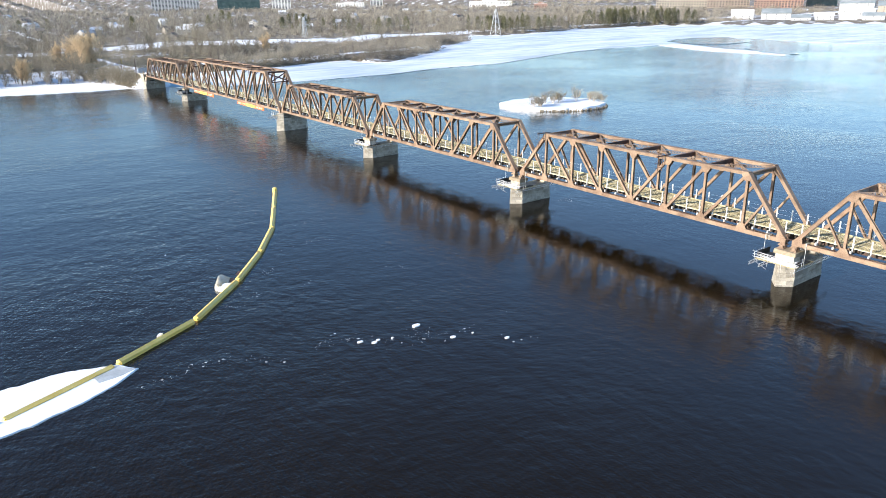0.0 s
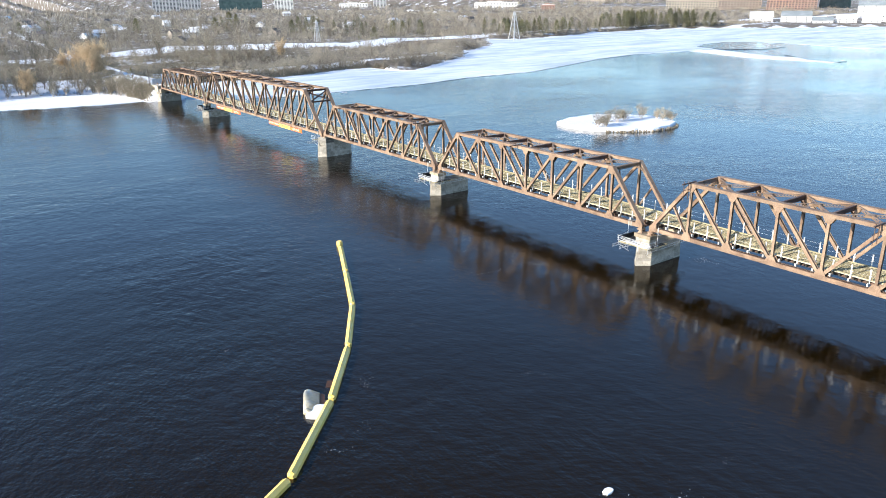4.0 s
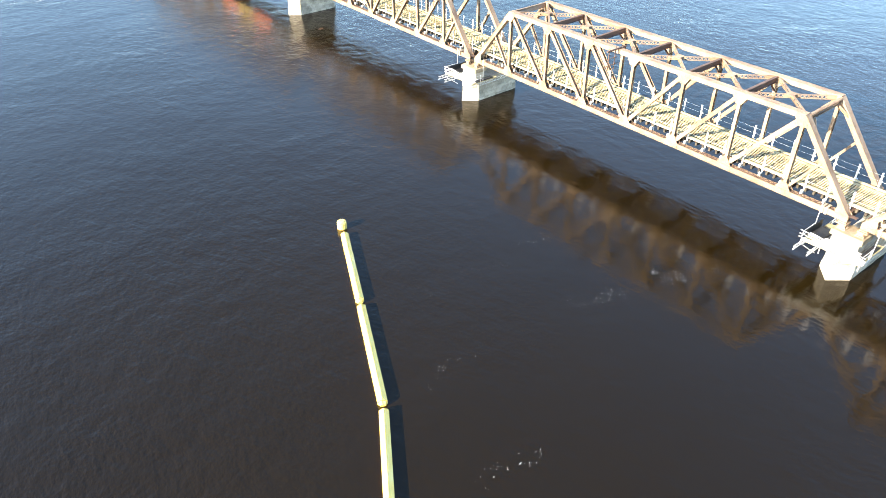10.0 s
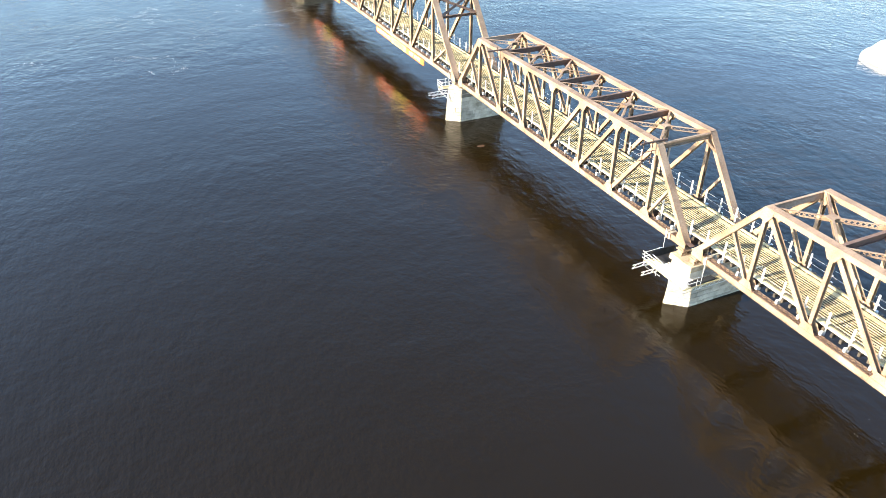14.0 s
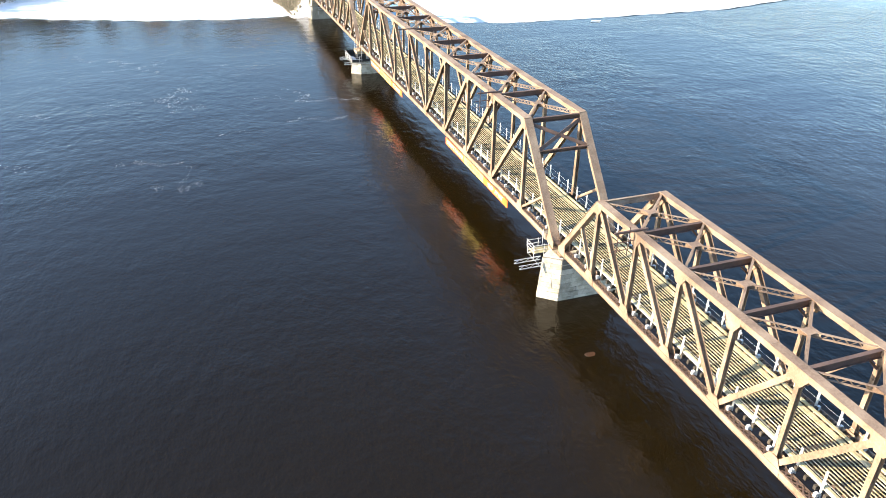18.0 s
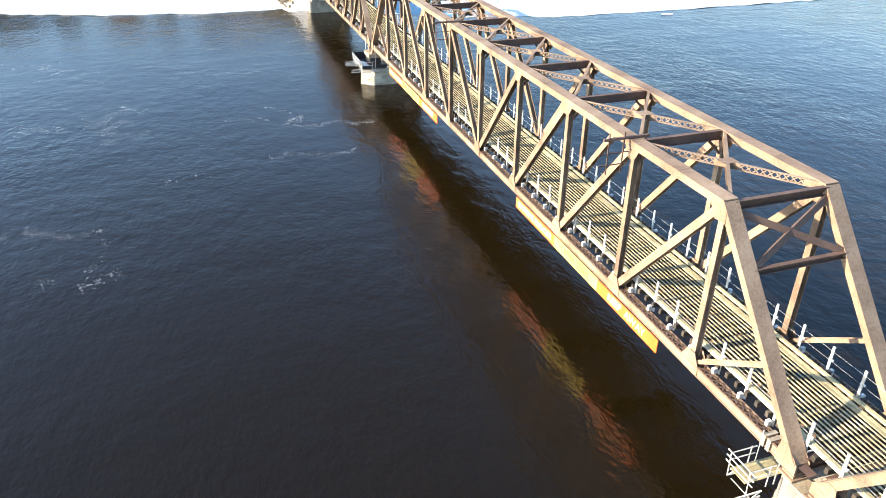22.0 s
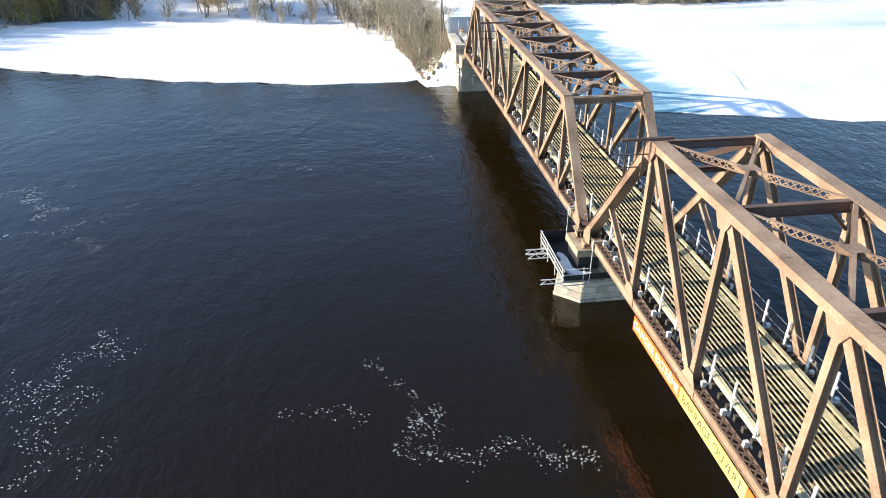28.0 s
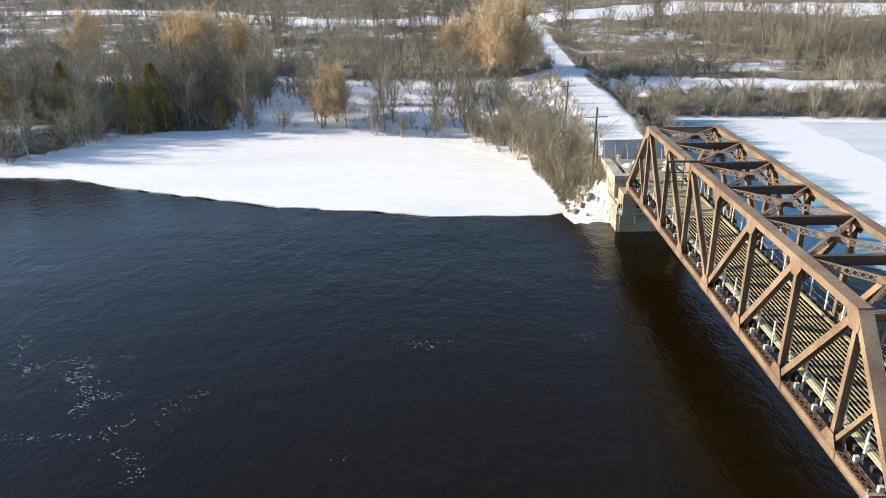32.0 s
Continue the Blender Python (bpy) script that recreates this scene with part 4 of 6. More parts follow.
for i, (a, b) in enumerate(zip(BOOM, BOOM[1:])):
    boom_float(a, b, 0.16 if i < 6 else 0.02)
buoy = thing("end_buoy", "yellow drum buoy floating at the boom's end", "buoy", at=(-37.7, 107.2, 0))
part("drum", Shape().tube((0, 0, -0.6), (0, 0, 0.8), 0.55, 0.52, 14), YELLOW, buoy)
part("lid", Shape().tube((0, 0, 0.8), (0, 0, 0.95), 0.5, 0.32, 14), YELLOW, buoy)
# a half-sunk tank with an ice chunk, against the boom
sunk = thing("sunken_tank", "half-sunk pale tank with a rusty flank painted in shade, caught against the boom", "tank", at=(-65.4, 63.0, 0))
sunk.rotation_euler = (0, 0, radians(-27))
hull = Shape()
ring = [(-1.0, -0.3), (-0.97, 0.30), (-0.86, 0.55), (-0.62, 0.66), (-0.30, 0.58), (0.05, 0.40), (0.40, 0.20), (0.70, 0.06), (0.92, -0.02), (1.0, -0.3)]
for y0_, y1_, k0, k1 in ((-2.0, -1.7, 0.80, 0.97), (-1.7, 1.9, 0.97, 1.0), (1.9, 2.35, 1.0, 0.86)):
    k = len(hull.v)
    for yy, g in ((y0_, k0), (y1_, k1)):
        hull.v += [(u * g, yy, v * g if v > 0 else v) for u, v in ring]
    m = len(ring)
    hull.f += [(k + i, k + i + 1, k + m + i + 1, k + m + i) for i in range(m - 1)]
    hull.f += [tuple(k + i for i in range(m)), tuple(k + m + i for i in reversed(range(m)))]
shell_ = hull.mesh("shell")
shell_.polygons.foreach_set("use_smooth", np.ones(len(shell_.polygons), bool))
part("shell", shell_, TANK, sunk)
# dark plate added on the side away from the sun, holding its shade
part("rusty_flank", Shape().prism([(0.55, -1.5), (1.25, -1.2), (1.35, 1.7), (0.9, 2.1), (0.6, 1.9)], -0.2, 0.045), RUST_AWASH, sunk, "orange-brown rusty plate just awash, coloured for the flank's shade")
for x, y, a in ((-61.95, 65.75, 0.92), (-72.0, 54.0, 0.80)):
    plate_ = single("awash_plate", Shape().prism([(-0.75, -0.36), (0.8, -0.30), (0.7, 0.34), (-0.8, 0.30)], -0.2, 0.02), RUST_AWASH, "orange rusty plate lying awash beside the boom", "plate", "rusty plates beside the boom", at=(x, y, 0))
    plate_.rotation_euler.z = a
single("sunken_rock", Shape().prism([(0.62 * math.cos(k) * (1.1 + 0.2 * math.sin(3 * k)), 0.5 * math.sin(k) * (1.0 + 0.2 * math.cos(2 * k))) for k in np.arange(0, 6.2, 0.48)], -0.4, 0.02, 0.2), RUST_AWASH, "orange-brown rock just awash beside the bridge", "rock", at=(-5.0, 166.4, 0))
ice_sheet("ice_chunk", [(-67.3, 60.9), (-66.2, 59.7), (-65.0, 60.2), (-64.6, 61.6), (-65.4, 62.1), (-66.4, 61.7)], 0.35, "rough white ice chunk resting against the boom", "ice chunk", 21, wobble=0.25, step=0.3, dome=0.1)
ice_sheet("ice_chunk", [(-78.2, 50.5), (-77.6, 50.7), (-77.3, 51.2), (-77.8, 51.2)], 0.35, "rough white ice chunk resting against the boom", "ice chunk", 22, wobble=0.12, step=0.25, dome=0.08)


# ---- abutment and the track's end ----
ab = thing("stone_abutment", "weathered pale stone abutment with a concrete foot at the bank", "abutment", at=(0, 0, 0))
part("foot", Shape().box(-4.0, 4.4, 325.8, 331.5, -2.5, 3.4), OLD_CONCRETE, ab)
part("bench", Shape().box(-4.2, 4.6, 326.0, 331.5, 3.404, 3.9), OLD_CONCRETE, ab)
for x in (-HALF, HALF):
    part("pedestal", Shape().box(x - 0.8, x + 0.8, 324.0, 326.6, 3.904, CHORD - 0.62), BED_STONE, ab)
    part("corbel", Shape().box(x - 0.8, x + 0.8, 324.0, 325.79, 2.6, 3.9), OLD_CONCRETE, ab)
rng = random.Random(31)
z = 3.92
while z < 6.6:
    h = min(0.55, 6.75 - z)
    for y0, y1, x0, x1 in ((326.9, 335.5, -4.6, -3.5), (326.9, 335.5, 3.9, 4.9)):
        t = y0
        while t < y1 - 0.2:
            w = min(rng.uniform(0.9, 1.6), y1 - t)
            e = rng.uniform(0, 0.08)
            part("stone", Shape().box(x0 - (e if x0 < 0 else 0), x1 + (e if x0 > 0 else 0), t + 0.012, t + w - 0.012, z + 0.01, z + h - 0.01), ABUT_STONE, ab)
            t += w
    t = -3.5
    while t < 3.8:
        w = min(rng.uniform(0.9, 1.5), 3.9 - t)
        part("stone", Shape().box(t + 0.012, t + w - 0.012, 326.9 - rng.uniform(0, 0.06), 328.0, z + 0.01, z + h - 0.01), ABUT_STONE, ab)
        t += w
    z += h
z = 0.0
while z < 3.3:
    t = 325.9
    while t < 331.4:
        w = min(rng.uniform(0.8, 1.4), 331.5 - t)
        part("stone", Shape().box(-4.35 - rng.uniform(0, 0.06), -4.0, t + 0.012, t + w - 0.012, z + 0.01, z + 0.54), ABUT_STONE, ab)
        t += w
    z += 0.55
hung = thing("hung_scaffold", "white lattice scaffold beam with black sheeting hung on the abutment", "scaffold", at=(0, 324.4, 0))
part("sheeting", Shape().box(-4.6, -0.4, -0.05, -0.02, 3.5, 4.05), TARP, hung)
beam = Shape()
up = Vector((0, 0, 0.55))
beam.bar((-4.9, -0.1, 2.85), (0.2, -0.1, 2.85), 0.08, 0.08, (0, 1, 0)).bar((-4.9, -0.1, 3.4), (0.2, -0.1, 3.4), 0.08, 0.08, (0, 1, 0))
for i in range(9):
    p0, p1 = Vector((-4.8 + i * 0.55, -0.1, 2.85)), Vector((-4.25 + i * 0.55, -0.1, 2.85))
    beam.bar(p0 + (up if i % 2 else up * 0), p1 + (up * 0 if i % 2 else up), 0.05, 0.05, (0, 1, 0))
part("lattice_beam", beam, WHITE_METAL, hung)
for x in (-4.4, -2.6, -0.8):
    part("hanger", Shape().tube((x, -0.16, 1.6), (x, -0.16, 5.2), 0.04, n=6), WHITE_METAL, hung)
hoard = thing("site_hoarding", "grey sheet hoarding with faded graffiti closing the track", "hoarding", at=(0, 334.9, 6.3))
for i in range(7):
    part("sheet", Shape().box(-4.6 + i * 1.45, -4.6 + i * 1.45 + 1.44, -0.03, 0.03, 0.05, 2.75), HOARD, hoard)
    part("stay", Shape().bar((-4.5 + i * 1.45, -0.06, 2.3), (-4.5 + i * 1.45, -1.3, 0.05), 0.06, 0.06), WHITE_METAL, hoard)
rng = random.Random(9)
for i in range(9):
    x, zz = -4.2 + i * 1.0, rng.uniform(0.9, 2.1)
    part("graffiti_mark", Shape().bar((x, -0.036, zz), (x + rng.uniform(0.3, 0.8), -0.036, zz + rng.uniform(-0.4, 0.4)), 0.01, 0.1), rng.choice((PAINT_WHITE, GRAFFITI)), hoard)
heap = thing("snow_heap", "heap of old snow on the boards at the deck's end", "snow", at=(0, 0, 0))
for x, y, r, h in ((2.2, 329.2, 0.9, 0.4), (-2.2, 330.6, 0.8, 0.35), (3.0, 331.4, 0.7, 0.5), (-0.6, 332.2, 0.9, 0.3)):
    o = [(x + r * math.cos(k) * (1 + 0.25 * math.sin(2 * k + x)), y + r * math.sin(k) * (1 + 0.2 * math.cos(3 * k))) for k in np.arange(0, 6.2, 0.52)]
    part("drift", Shape().prism(o, 6.752, 6.752 + h * 0.6, 0.25).prism([(x + (a - x) * 0.72, y + (b - y) * 0.72) for a, b in o], 6.752 + h * 0.6, 6.752 + h, 0.5), ICE, heap)
stack = thing("timber_stack", "untidy stack of pale timber boards under snow at the deck's end", "timber stack", at=(0.6, 330.2, 6.75))
for i in range(16):
    ob = part("board", Shape().box(-1.6, 1.6, -0.12, 0.12, 0, 0.09), TIMBER, stack)
    ob.location = (rng.uniform(-0.3, 0.3), -1.1 + (i % 5) * 0.5, (i // 5) * 0.095)
    ob.rotation_euler.z = rng.uniform(-0.08, 0.08)
end_deck = thing("end_deck", "grey weathered timber boards on the abutment", "deck", at=(0, 325.2, 0))
for i in range(15):
    part("board", Shape().box(-3.0, 3.3, i * 0.6, i * 0.6 + 0.57, 6.6, 6.75), OLD_BOARD, end_deck)
drum = thing("site_drum", "orange plastic site drum standing against the hoarding", "drum", at=(-2.6, 334.3, 6.4))
part("shell", Shape().tube((0, 0, 0), (0, 0, 0.95), 0.27, 0.23, 14), DRUM_ORANGE, drum)
for z in (0.35, 0.7):
    part("band", Shape().tube((0, 0, z), (0, 0, z + 0.12), 0.272, 0.262, 14), PAINT_WHITE, drum)


rocks = thing("bank_rocks", "brown rocks half buried in snow beside the abutment", "rocks", at=(0, 0, 0))
rng = random.Random(12)
for i in range(110):
    x, y, r = rng.uniform(-9.6, -4.9), rng.uniform(330.9, 340.5), rng.uniform(0.2, 0.55)
    z = float(ground_z(x, y))
    if z < 0.2:
        continue
    o = [(x + r * math.cos(k) * rng.uniform(0.8, 1.2), y + r * math.sin(k) * rng.uniform(0.8, 1.2)) for k in (0, 1.05, 2.1, 3.14, 4.2, 5.2)]
    part("rock", Shape().prism(o, z - 0.4, z + rng.uniform(0.1, 0.4), 0.35), ROCK, rocks)


# ---- wooden line poles ----
def line_pole(x, y, z0, z1, arm, stay=True):
    ob = thing("line_pole", "weathered brown wooden line pole with a crossarm beside the track", "utility pole", "line poles along the track", (x, y, z0 - 0.4))
    part("pole", Shape().tube((0, 0, 0), (0.15, 0.1, z1 - z0 + 0.4), 0.17, 0.11, 8), POLE, ob)
    h = z1 - z0 + 0.4
    part("crossarm", Shape().bar((-1.2, 0.1, h - arm), (1.5, 0.15, h - arm + 0.03), 0.12, 0.1, (0, 1, 0)), POLE, ob)
    for o in (-1.0, -0.5, 0.6, 1.2):
        part("insulator", Shape().tube((o, 0.1, h - arm + 0.05), (o, 0.1, h - arm + 0.22), 0.035, n=6), PAINT_WHITE, ob)
    if stay:
        part("brace_pole", Shape().tube((0.9, 0.6, 0), (0.3, 0.1, h * 0.68), 0.1, 0.08, 6), POLE, ob)
    return ob


line_pole(-5.7, 335.2, 3.7, 13.2, 1.3)
line_pole(-4.0, 369, 5.0, 10.9, 0.9, False)
line_pole(-1.2, 440, 5.0, 11.5, 0.9, False)


# ---- danger signs on the long span ----
def sign_row(y0, cuts, texts):
    ob = thing("danger_sign", "long orange and yellow danger sign on the truss chord", "sign", "signs on the bridge", (-3.82, 0, 0))
    for (a, b), (text, mat, ink) in zip(zip(cuts, cuts[1:]), texts):
        panel = part("panel", Shape().box(-0.03, 0.03, a + 0.02, b - 0.02, 4.6, 5.62), mat, ob)
        for y in (a + 1, b - 1):
            part("bracket", Shape().box(0.034, 0.2, y - 0.05, y + 0.05, 5.2, 5.75), STEEL_DARK, ob)
        cu = bpy.data.curves.new("lettering", "FONT")
        cu.body, cu.size, cu.align_x, cu.align_y, cu.extrude = text, 0.86 if len(text) < 12 else 0.80, "CENTER", "CENTER", 0.004
        cu.materials.append(ink)
        t = new("lettering", cu)
        t.matrix_world = Matrix.Translation((-0.036, (a + b) / 2, 5.11)) @ Matrix(((0, 0, -1, 0), (-1, 0, 0, 0), (0, 1, 0, 0), (0, 0, 0, 1)))
        t.parent = panel
    return ob


sign_row(0, [190.1, 198.0, 205.2, 213.0], [("KEEP  AWAY", SIGN_ORANGE, PAINT_WHITE), ("OPEN  DAM", SIGN_YELLOW, PAINT_BLACK), ("EXTREME DANGER", SIGN_ORANGE, PAINT_WHITE)])
sign_row(0, [236.2, 243.7, 251.2, 258.3], [("S'\u00c9LOIGNER", SIGN_ORANGE, PAINT_WHITE), ("BARRAGE OUVERT", SIGN_YELLOW, PAINT_BLACK), ("DANGER EXTR\u00caME", SIGN_ORANGE, PAINT_WHITE)])


# ---- old wire arms on the top chords ----
def wire_arm(y, top):
    ob = thing("wire_arm", "rusted steel wire arm on the truss top chord", "bracket", "old wire arms", (0, y, top + 0.27))
    part("beam", Shape().box(-5.7, -2.4, -0.09, 0.09, 0.0, 0.16), STEEL_DARK, ob)
    for x in (-5.3, -4.2):
        part("hanger", Shape().bar((x, 0, 0.5), (x, 0, -2.3), 0.07, 0.07), STEEL_DARK, ob)
    for z in (-0.9, -1.7):
        part("rail", Shape().bar((-5.9, 0.05, z), (-3.75, 0.05, z), 0.06, 0.06, (0, 1, 0)), STEEL_DARK, ob)
    return ob


for y, top in ((61.6, 14.3), (35.3, 14.3), (99.2, 14.3), (131.8, 14.3), (164.2, 14.3), (196.5, 16.95), (231.9, 16.95), (259.9, 16.95), (304.4, 14.3)):
    wire_arm(y, top)


# ---- work platforms round the pier heads ----
def lattice_beam(s, a, b, r=0.035):
    a, b = Vector(a), Vector(b)
    up = Vector((0, 0, 0.4))
    s.bar(a, b, r * 2, r * 2, (0, 1, 0)).bar(a + up, b + up, r * 2, r * 2, (0, 1, 0))
    n = max(2, int((b - a).length / 0.55))
    for i in range(n):
        p, q_ = a.lerp(b, i / n), a.lerp(b, (i + 1) / n)
        if i % 2:
            p, q_ = p + up, q_
        else:
            q_ = q_ + up
        s.bar(p, q_, r * 1.4, r * 1.4, (0, 1, 0))
    return s


def work_platform(y, kind):
    z = (4.45, 3.25, 3.0)[kind]
    ob = thing("work_platform", "white tube scaffold platform hung round a stone pier head" if kind < 2 else "white tube scaffold platform with black tarpaulin round a pier head",
               "scaffold", "work platforms on the piers", (0, y, 0))
    y0, y1 = ((1.5, 3.0), (-2.5, 3.3), (-2.9, 3.4))[kind]
    xw = (-5.5, -6.0, -5.9)[kind]
    tube = lambda name, a, b, r=0.034: part(name, Shape().tube(a, b, r, n=6), WHITE_METAL, ob)
    for off in ((1.15, -0.15), (3.2, 1.8), (2.5, 1.7, -2.3))[kind]:
        part("outrigger", lattice_beam(Shape(), (-7.5 if kind else -8.0, off, z - 0.45), (-4.9 if abs(off) < 1.6 else -3.0, off, z - 0.45)), WHITE_METAL, ob)
    for off in ((2.9,), (-2.4, 3.1), (-2.75, 3.25))[kind]:
        part("side_beam", lattice_beam(Shape(), (xw, off, z - 0.45), (4.6 if off < 0 else 2.0, off, z - 0.45)), WHITE_METAL, ob)
    boards = OLD_BOARD if kind == 2 else TIMBER
    lanes = ((1.75, 2.95),) if kind == 0 else ((1.9, y1), (y0, -1.85))
    for a, b in lanes:
        n = max(1, int((b - a) / 0.3))
        for i in range(n):
            part("board", Shape().box(xw, -1.0, a + i * 0.3, a + i * 0.3 + 0.28, z, z + 0.05), boards, ob)
    if kind:
        for i in range(3):
            part("board", Shape().box(xw + i * 0.3 + 0.02, xw + i * 0.3 + 0.3, y0, y1, z + 0.055, z + 0.10), boards, ob)
    posts = (2, 4, 4)[kind]
    for i in range(posts):
        yy = y0 + (y1 - y0) * i / (posts - 1)
        tube("rail_post", (xw, yy, z - 0.6), (xw - 0.12, yy, z + 1.2))
    for h in (0.35, 0.72, 1.1):
        tube("rail", (xw - 0.06, y0 - 0.3, z + h), (xw - 0.06, y1 + 0.3, z + h))
    for h in (0.6, 1.1):
        for yy in (y0, y1):
            tube("rail", (xw - 0.06, yy, z + h), (-3.95, yy, z + h))
    for yy in (y0, y1):
        tube("rail_post", (-4.3, yy, z - 0.3), (-4.3, yy, z + 1.2))
        tube("hanger", (-3.8, yy, z - 0.3), (-3.8, yy, CHORD + 0.6))
    for yy in (y0 + 0.4, y1 - 0.4):
        tube("brace", (xw - 0.1, yy, z - 0.4), (-4.6, yy * 0.75, z - 1.6), 0.03)
    for yy in (y0 + 0.1, y1 - 0.5, y1 - 0.1):
        q = [(-0.42, -0.36), (-0.375, -0.36), (-0.375, 0.33), (0.42, 0.33), (0.42, 0.39), (-0.42, 0.39)]
        part("lashing", Shape().profile(q, (-HALF, yy + 0.13, CHORD), (-HALF, yy - 0.13, CHORD)), ROPE, ob, "pale rope lashing round the truss chord")
    r = random.Random(int(y))
    if kind:
        for i in range(7 if kind == 1 else 0):
            part("loose_plank", Shape().bar((-5.75 + i * 0.27, y0 + 0.2 + r.random() * 0.5, z + 0.14 + i * 0.004), (-5.6 + i * 0.27 + r.uniform(-0.25, 0.25), y1 - 1.6 + r.random(), z + 0.14 + i * 0.004), 0.2, 0.05),
                 PAINT_WHITE if kind == 1 else OLD_BOARD, ob)
    if kind == 1:
        for i in range(4):
            tube("loose_tube", (-6.0 + i * 0.2, y0 - 0.2, z + 0.32 + 0.02 * i), (-6.2 + i * 0.3, y1 - 0.3, z + 0.5 + 0.1 * i), 0.03)
        part("tarpaulin", Shape().prism([(-4.7, 1.8), (-2.4, 1.8), (-2.3, 3.2), (-4.8, 3.2)], z + 0.11, z + 0.3, 0.1), TARP, ob)
        part("tarpaulin", Shape().box(xw + 0.6, -2.2, y1 - 0.06, y1 - 0.03, z + 0.1, z + 1.0), TARP, ob)
        part("tarpaulin", Shape().prism([(-4.9, -2.4), (-1.6, -2.4), (-1.7, -1.75), (-4.8, -1.75)], z + 0.11, z + 0.26, 0.1), TARP, ob)
    if kind == 2:
        part("tarpaulin", Shape().box(xw + 0.04, xw + 0.07, y0, y1, z - 0.05, z + 0.95), TARP, ob)
        part("tarpaulin", Shape().box(xw + 0.08, -3.9, y1 - 0.06, y1 - 0.03, z - 0.05, z + 1.2), TARP, ob)
        part("tarpaulin", Shape().box(xw + 0.08, -2.0, y0 + 0.03, y0 + 0.06, z - 0.05, z + 0.6), TARP, ob)
        part("floor_sheet", Shape().box(xw + 0.1, -2.6, y0 + 0.1, y1 - 0.1, z + 0.105, z + 0.125), TARP, ob)
        part("snow_patch", Shape().prism([(-5.45, -1.2), (-5.2, -2.0), (-4.3, -2.5), (-3.4, -2.5), (-3.3, -2.2), (-4.2, -1.9), (-4.62, -1.2), (-4.58, 0.3), (-4.75, 1.2), (-5.1, 1.5), (-5.3, 1.1), (-5.2, 0.2), (-5.5, -0.3)], z + 0.13, z + 0.25, 0.06), ICE, ob)
    return ob


for y, top, kind in PIERS:
    work_platform(y, kind)


# ---- trees and brush ----
def grow(rng, h, spread, levels, kids, lean=0.1):
    """Branches of a bare tree: (start, end, radius at start, radius at end, level)."""
    out = []

    def branch(p, d, length, r, level):
        n = 3 if level == 0 else 2
        q = p
        for i in range(n):
            d = (d + Vector((rng.uniform(-1, 1), rng.uniform(-1, 1), rng.uniform(-0.3, 0.6))) * (0.10 if level == 0 else 0.2)).normalized()
            e = q + d * (length / n)
            r1 = r * (0.78 if level == 0 else 0.6)
            out.append((q, e, r, r1, level))
            if level < levels:
                for k in range(kids[level]):
                    t = rng.uniform(0.15, 1.0)
                    if level == 0 and i == 0 and t < 0.5:
                        t = 0.5 + t
                    az = rng.uniform(0, 2 * math.pi)
                    s = d.orthogonal().normalized()
                    s = s * math.cos(az) + d.cross(s) * math.sin(az)
                    branch(q.lerp(e, t), (d * (1.0 - spread * 0.55) + s * spread).normalized(), length * rng.uniform(0.35, 0.6), r1 * 0.55, level + 1)
            q, r = e, r1

    branch(Vector((0, 0, -0.3)), Vector((rng.uniform(-lean, lean), rng.uniform(-lean, lean), 1)).normalized(), h * 0.8, h * 0.016, 0)
    return out


def bare_tree(seed, h, spread, levels=3, kids=(4, 3, 4), thin=0.028, stems=1):
    rng = random.Random(seed)
    wood, vs, fs = Shape(), [], []
    for s in range(stems):
        off = Vector((rng.uniform(-0.5, 0.5), rng.uniform(-0.5, 0.5), 0)) if stems > 1 else Vector()
        for a, b, r0, r1, lv in grow(rng, h * rng.uniform(0.8, 1.0), spread, levels, kids, 0.1 if stems == 1 else 0.35):
            if lv <= 1:
                wood.tube(a + off, b + off, r0, r1, 5 if lv == 0 else 4, False)
            else:
                w = Vector((rng.uniform(-1, 1), rng.uniform(-1, 1), 0)).normalized() * (thin * (1.4 if lv == 2 else 1.0))
                k = len(vs)
                vs += [a + off - w, a + off + w, b + off]
                fs.append((k, k + 1, k + 2))
    return wood.mesh("trunk"), array_mesh("crown", [tuple(v) for v in vs], fs)


def conifer(seed, h, wide, dense=420, drop=0.25, blunt=0.6, fine=1.0):
    """A cone of many small drooping sprays round a trunk, with gaps."""
    rng = random.Random(seed)
    vs, fs = [], []
    for i in range(dense):
        t = rng.random() ** 0.8
        z = h * (0.06 + 0.94 * t)
        r = wide * (1 - t) ** blunt * (0.55 + 0.45 * min(1, t * 4)) * rng.uniform(0.35, 1.1) + 0.1
        a = rng.uniform(0, 2 * math.pi)
        p = Vector((math.cos(a) * r, math.sin(a) * r, z))
        d = Vector((math.cos(a), math.sin(a), rng.uniform(-drop, 0.5))).normalized()
        s = Vector((-math.sin(a), math.cos(a), rng.uniform(-0.4, 0.4)))
        L, w = rng.uniform(0.35, 0.7) * (0.5 + wide * 0.18) * fine, rng.uniform(0.12, 0.28) * (0.5 + wide * 0.18) * fine
        k = len(vs)
        vs += [p - d * L, p + s * w, p + d * L * 0.8 + Vector((0, 0, 0.15)), p - s * w]
        fs += [(k, k + 1, k + 2), (k, k + 2, k + 3)]
    trunk = Shape().tube((0, 0, -0.3), (0, 0, h * 0.92), h * 0.014 + 0.03, 0.02, 6, False).mesh("trunk")
    return trunk, array_mesh("crown", [tuple(v) for v in vs], fs)


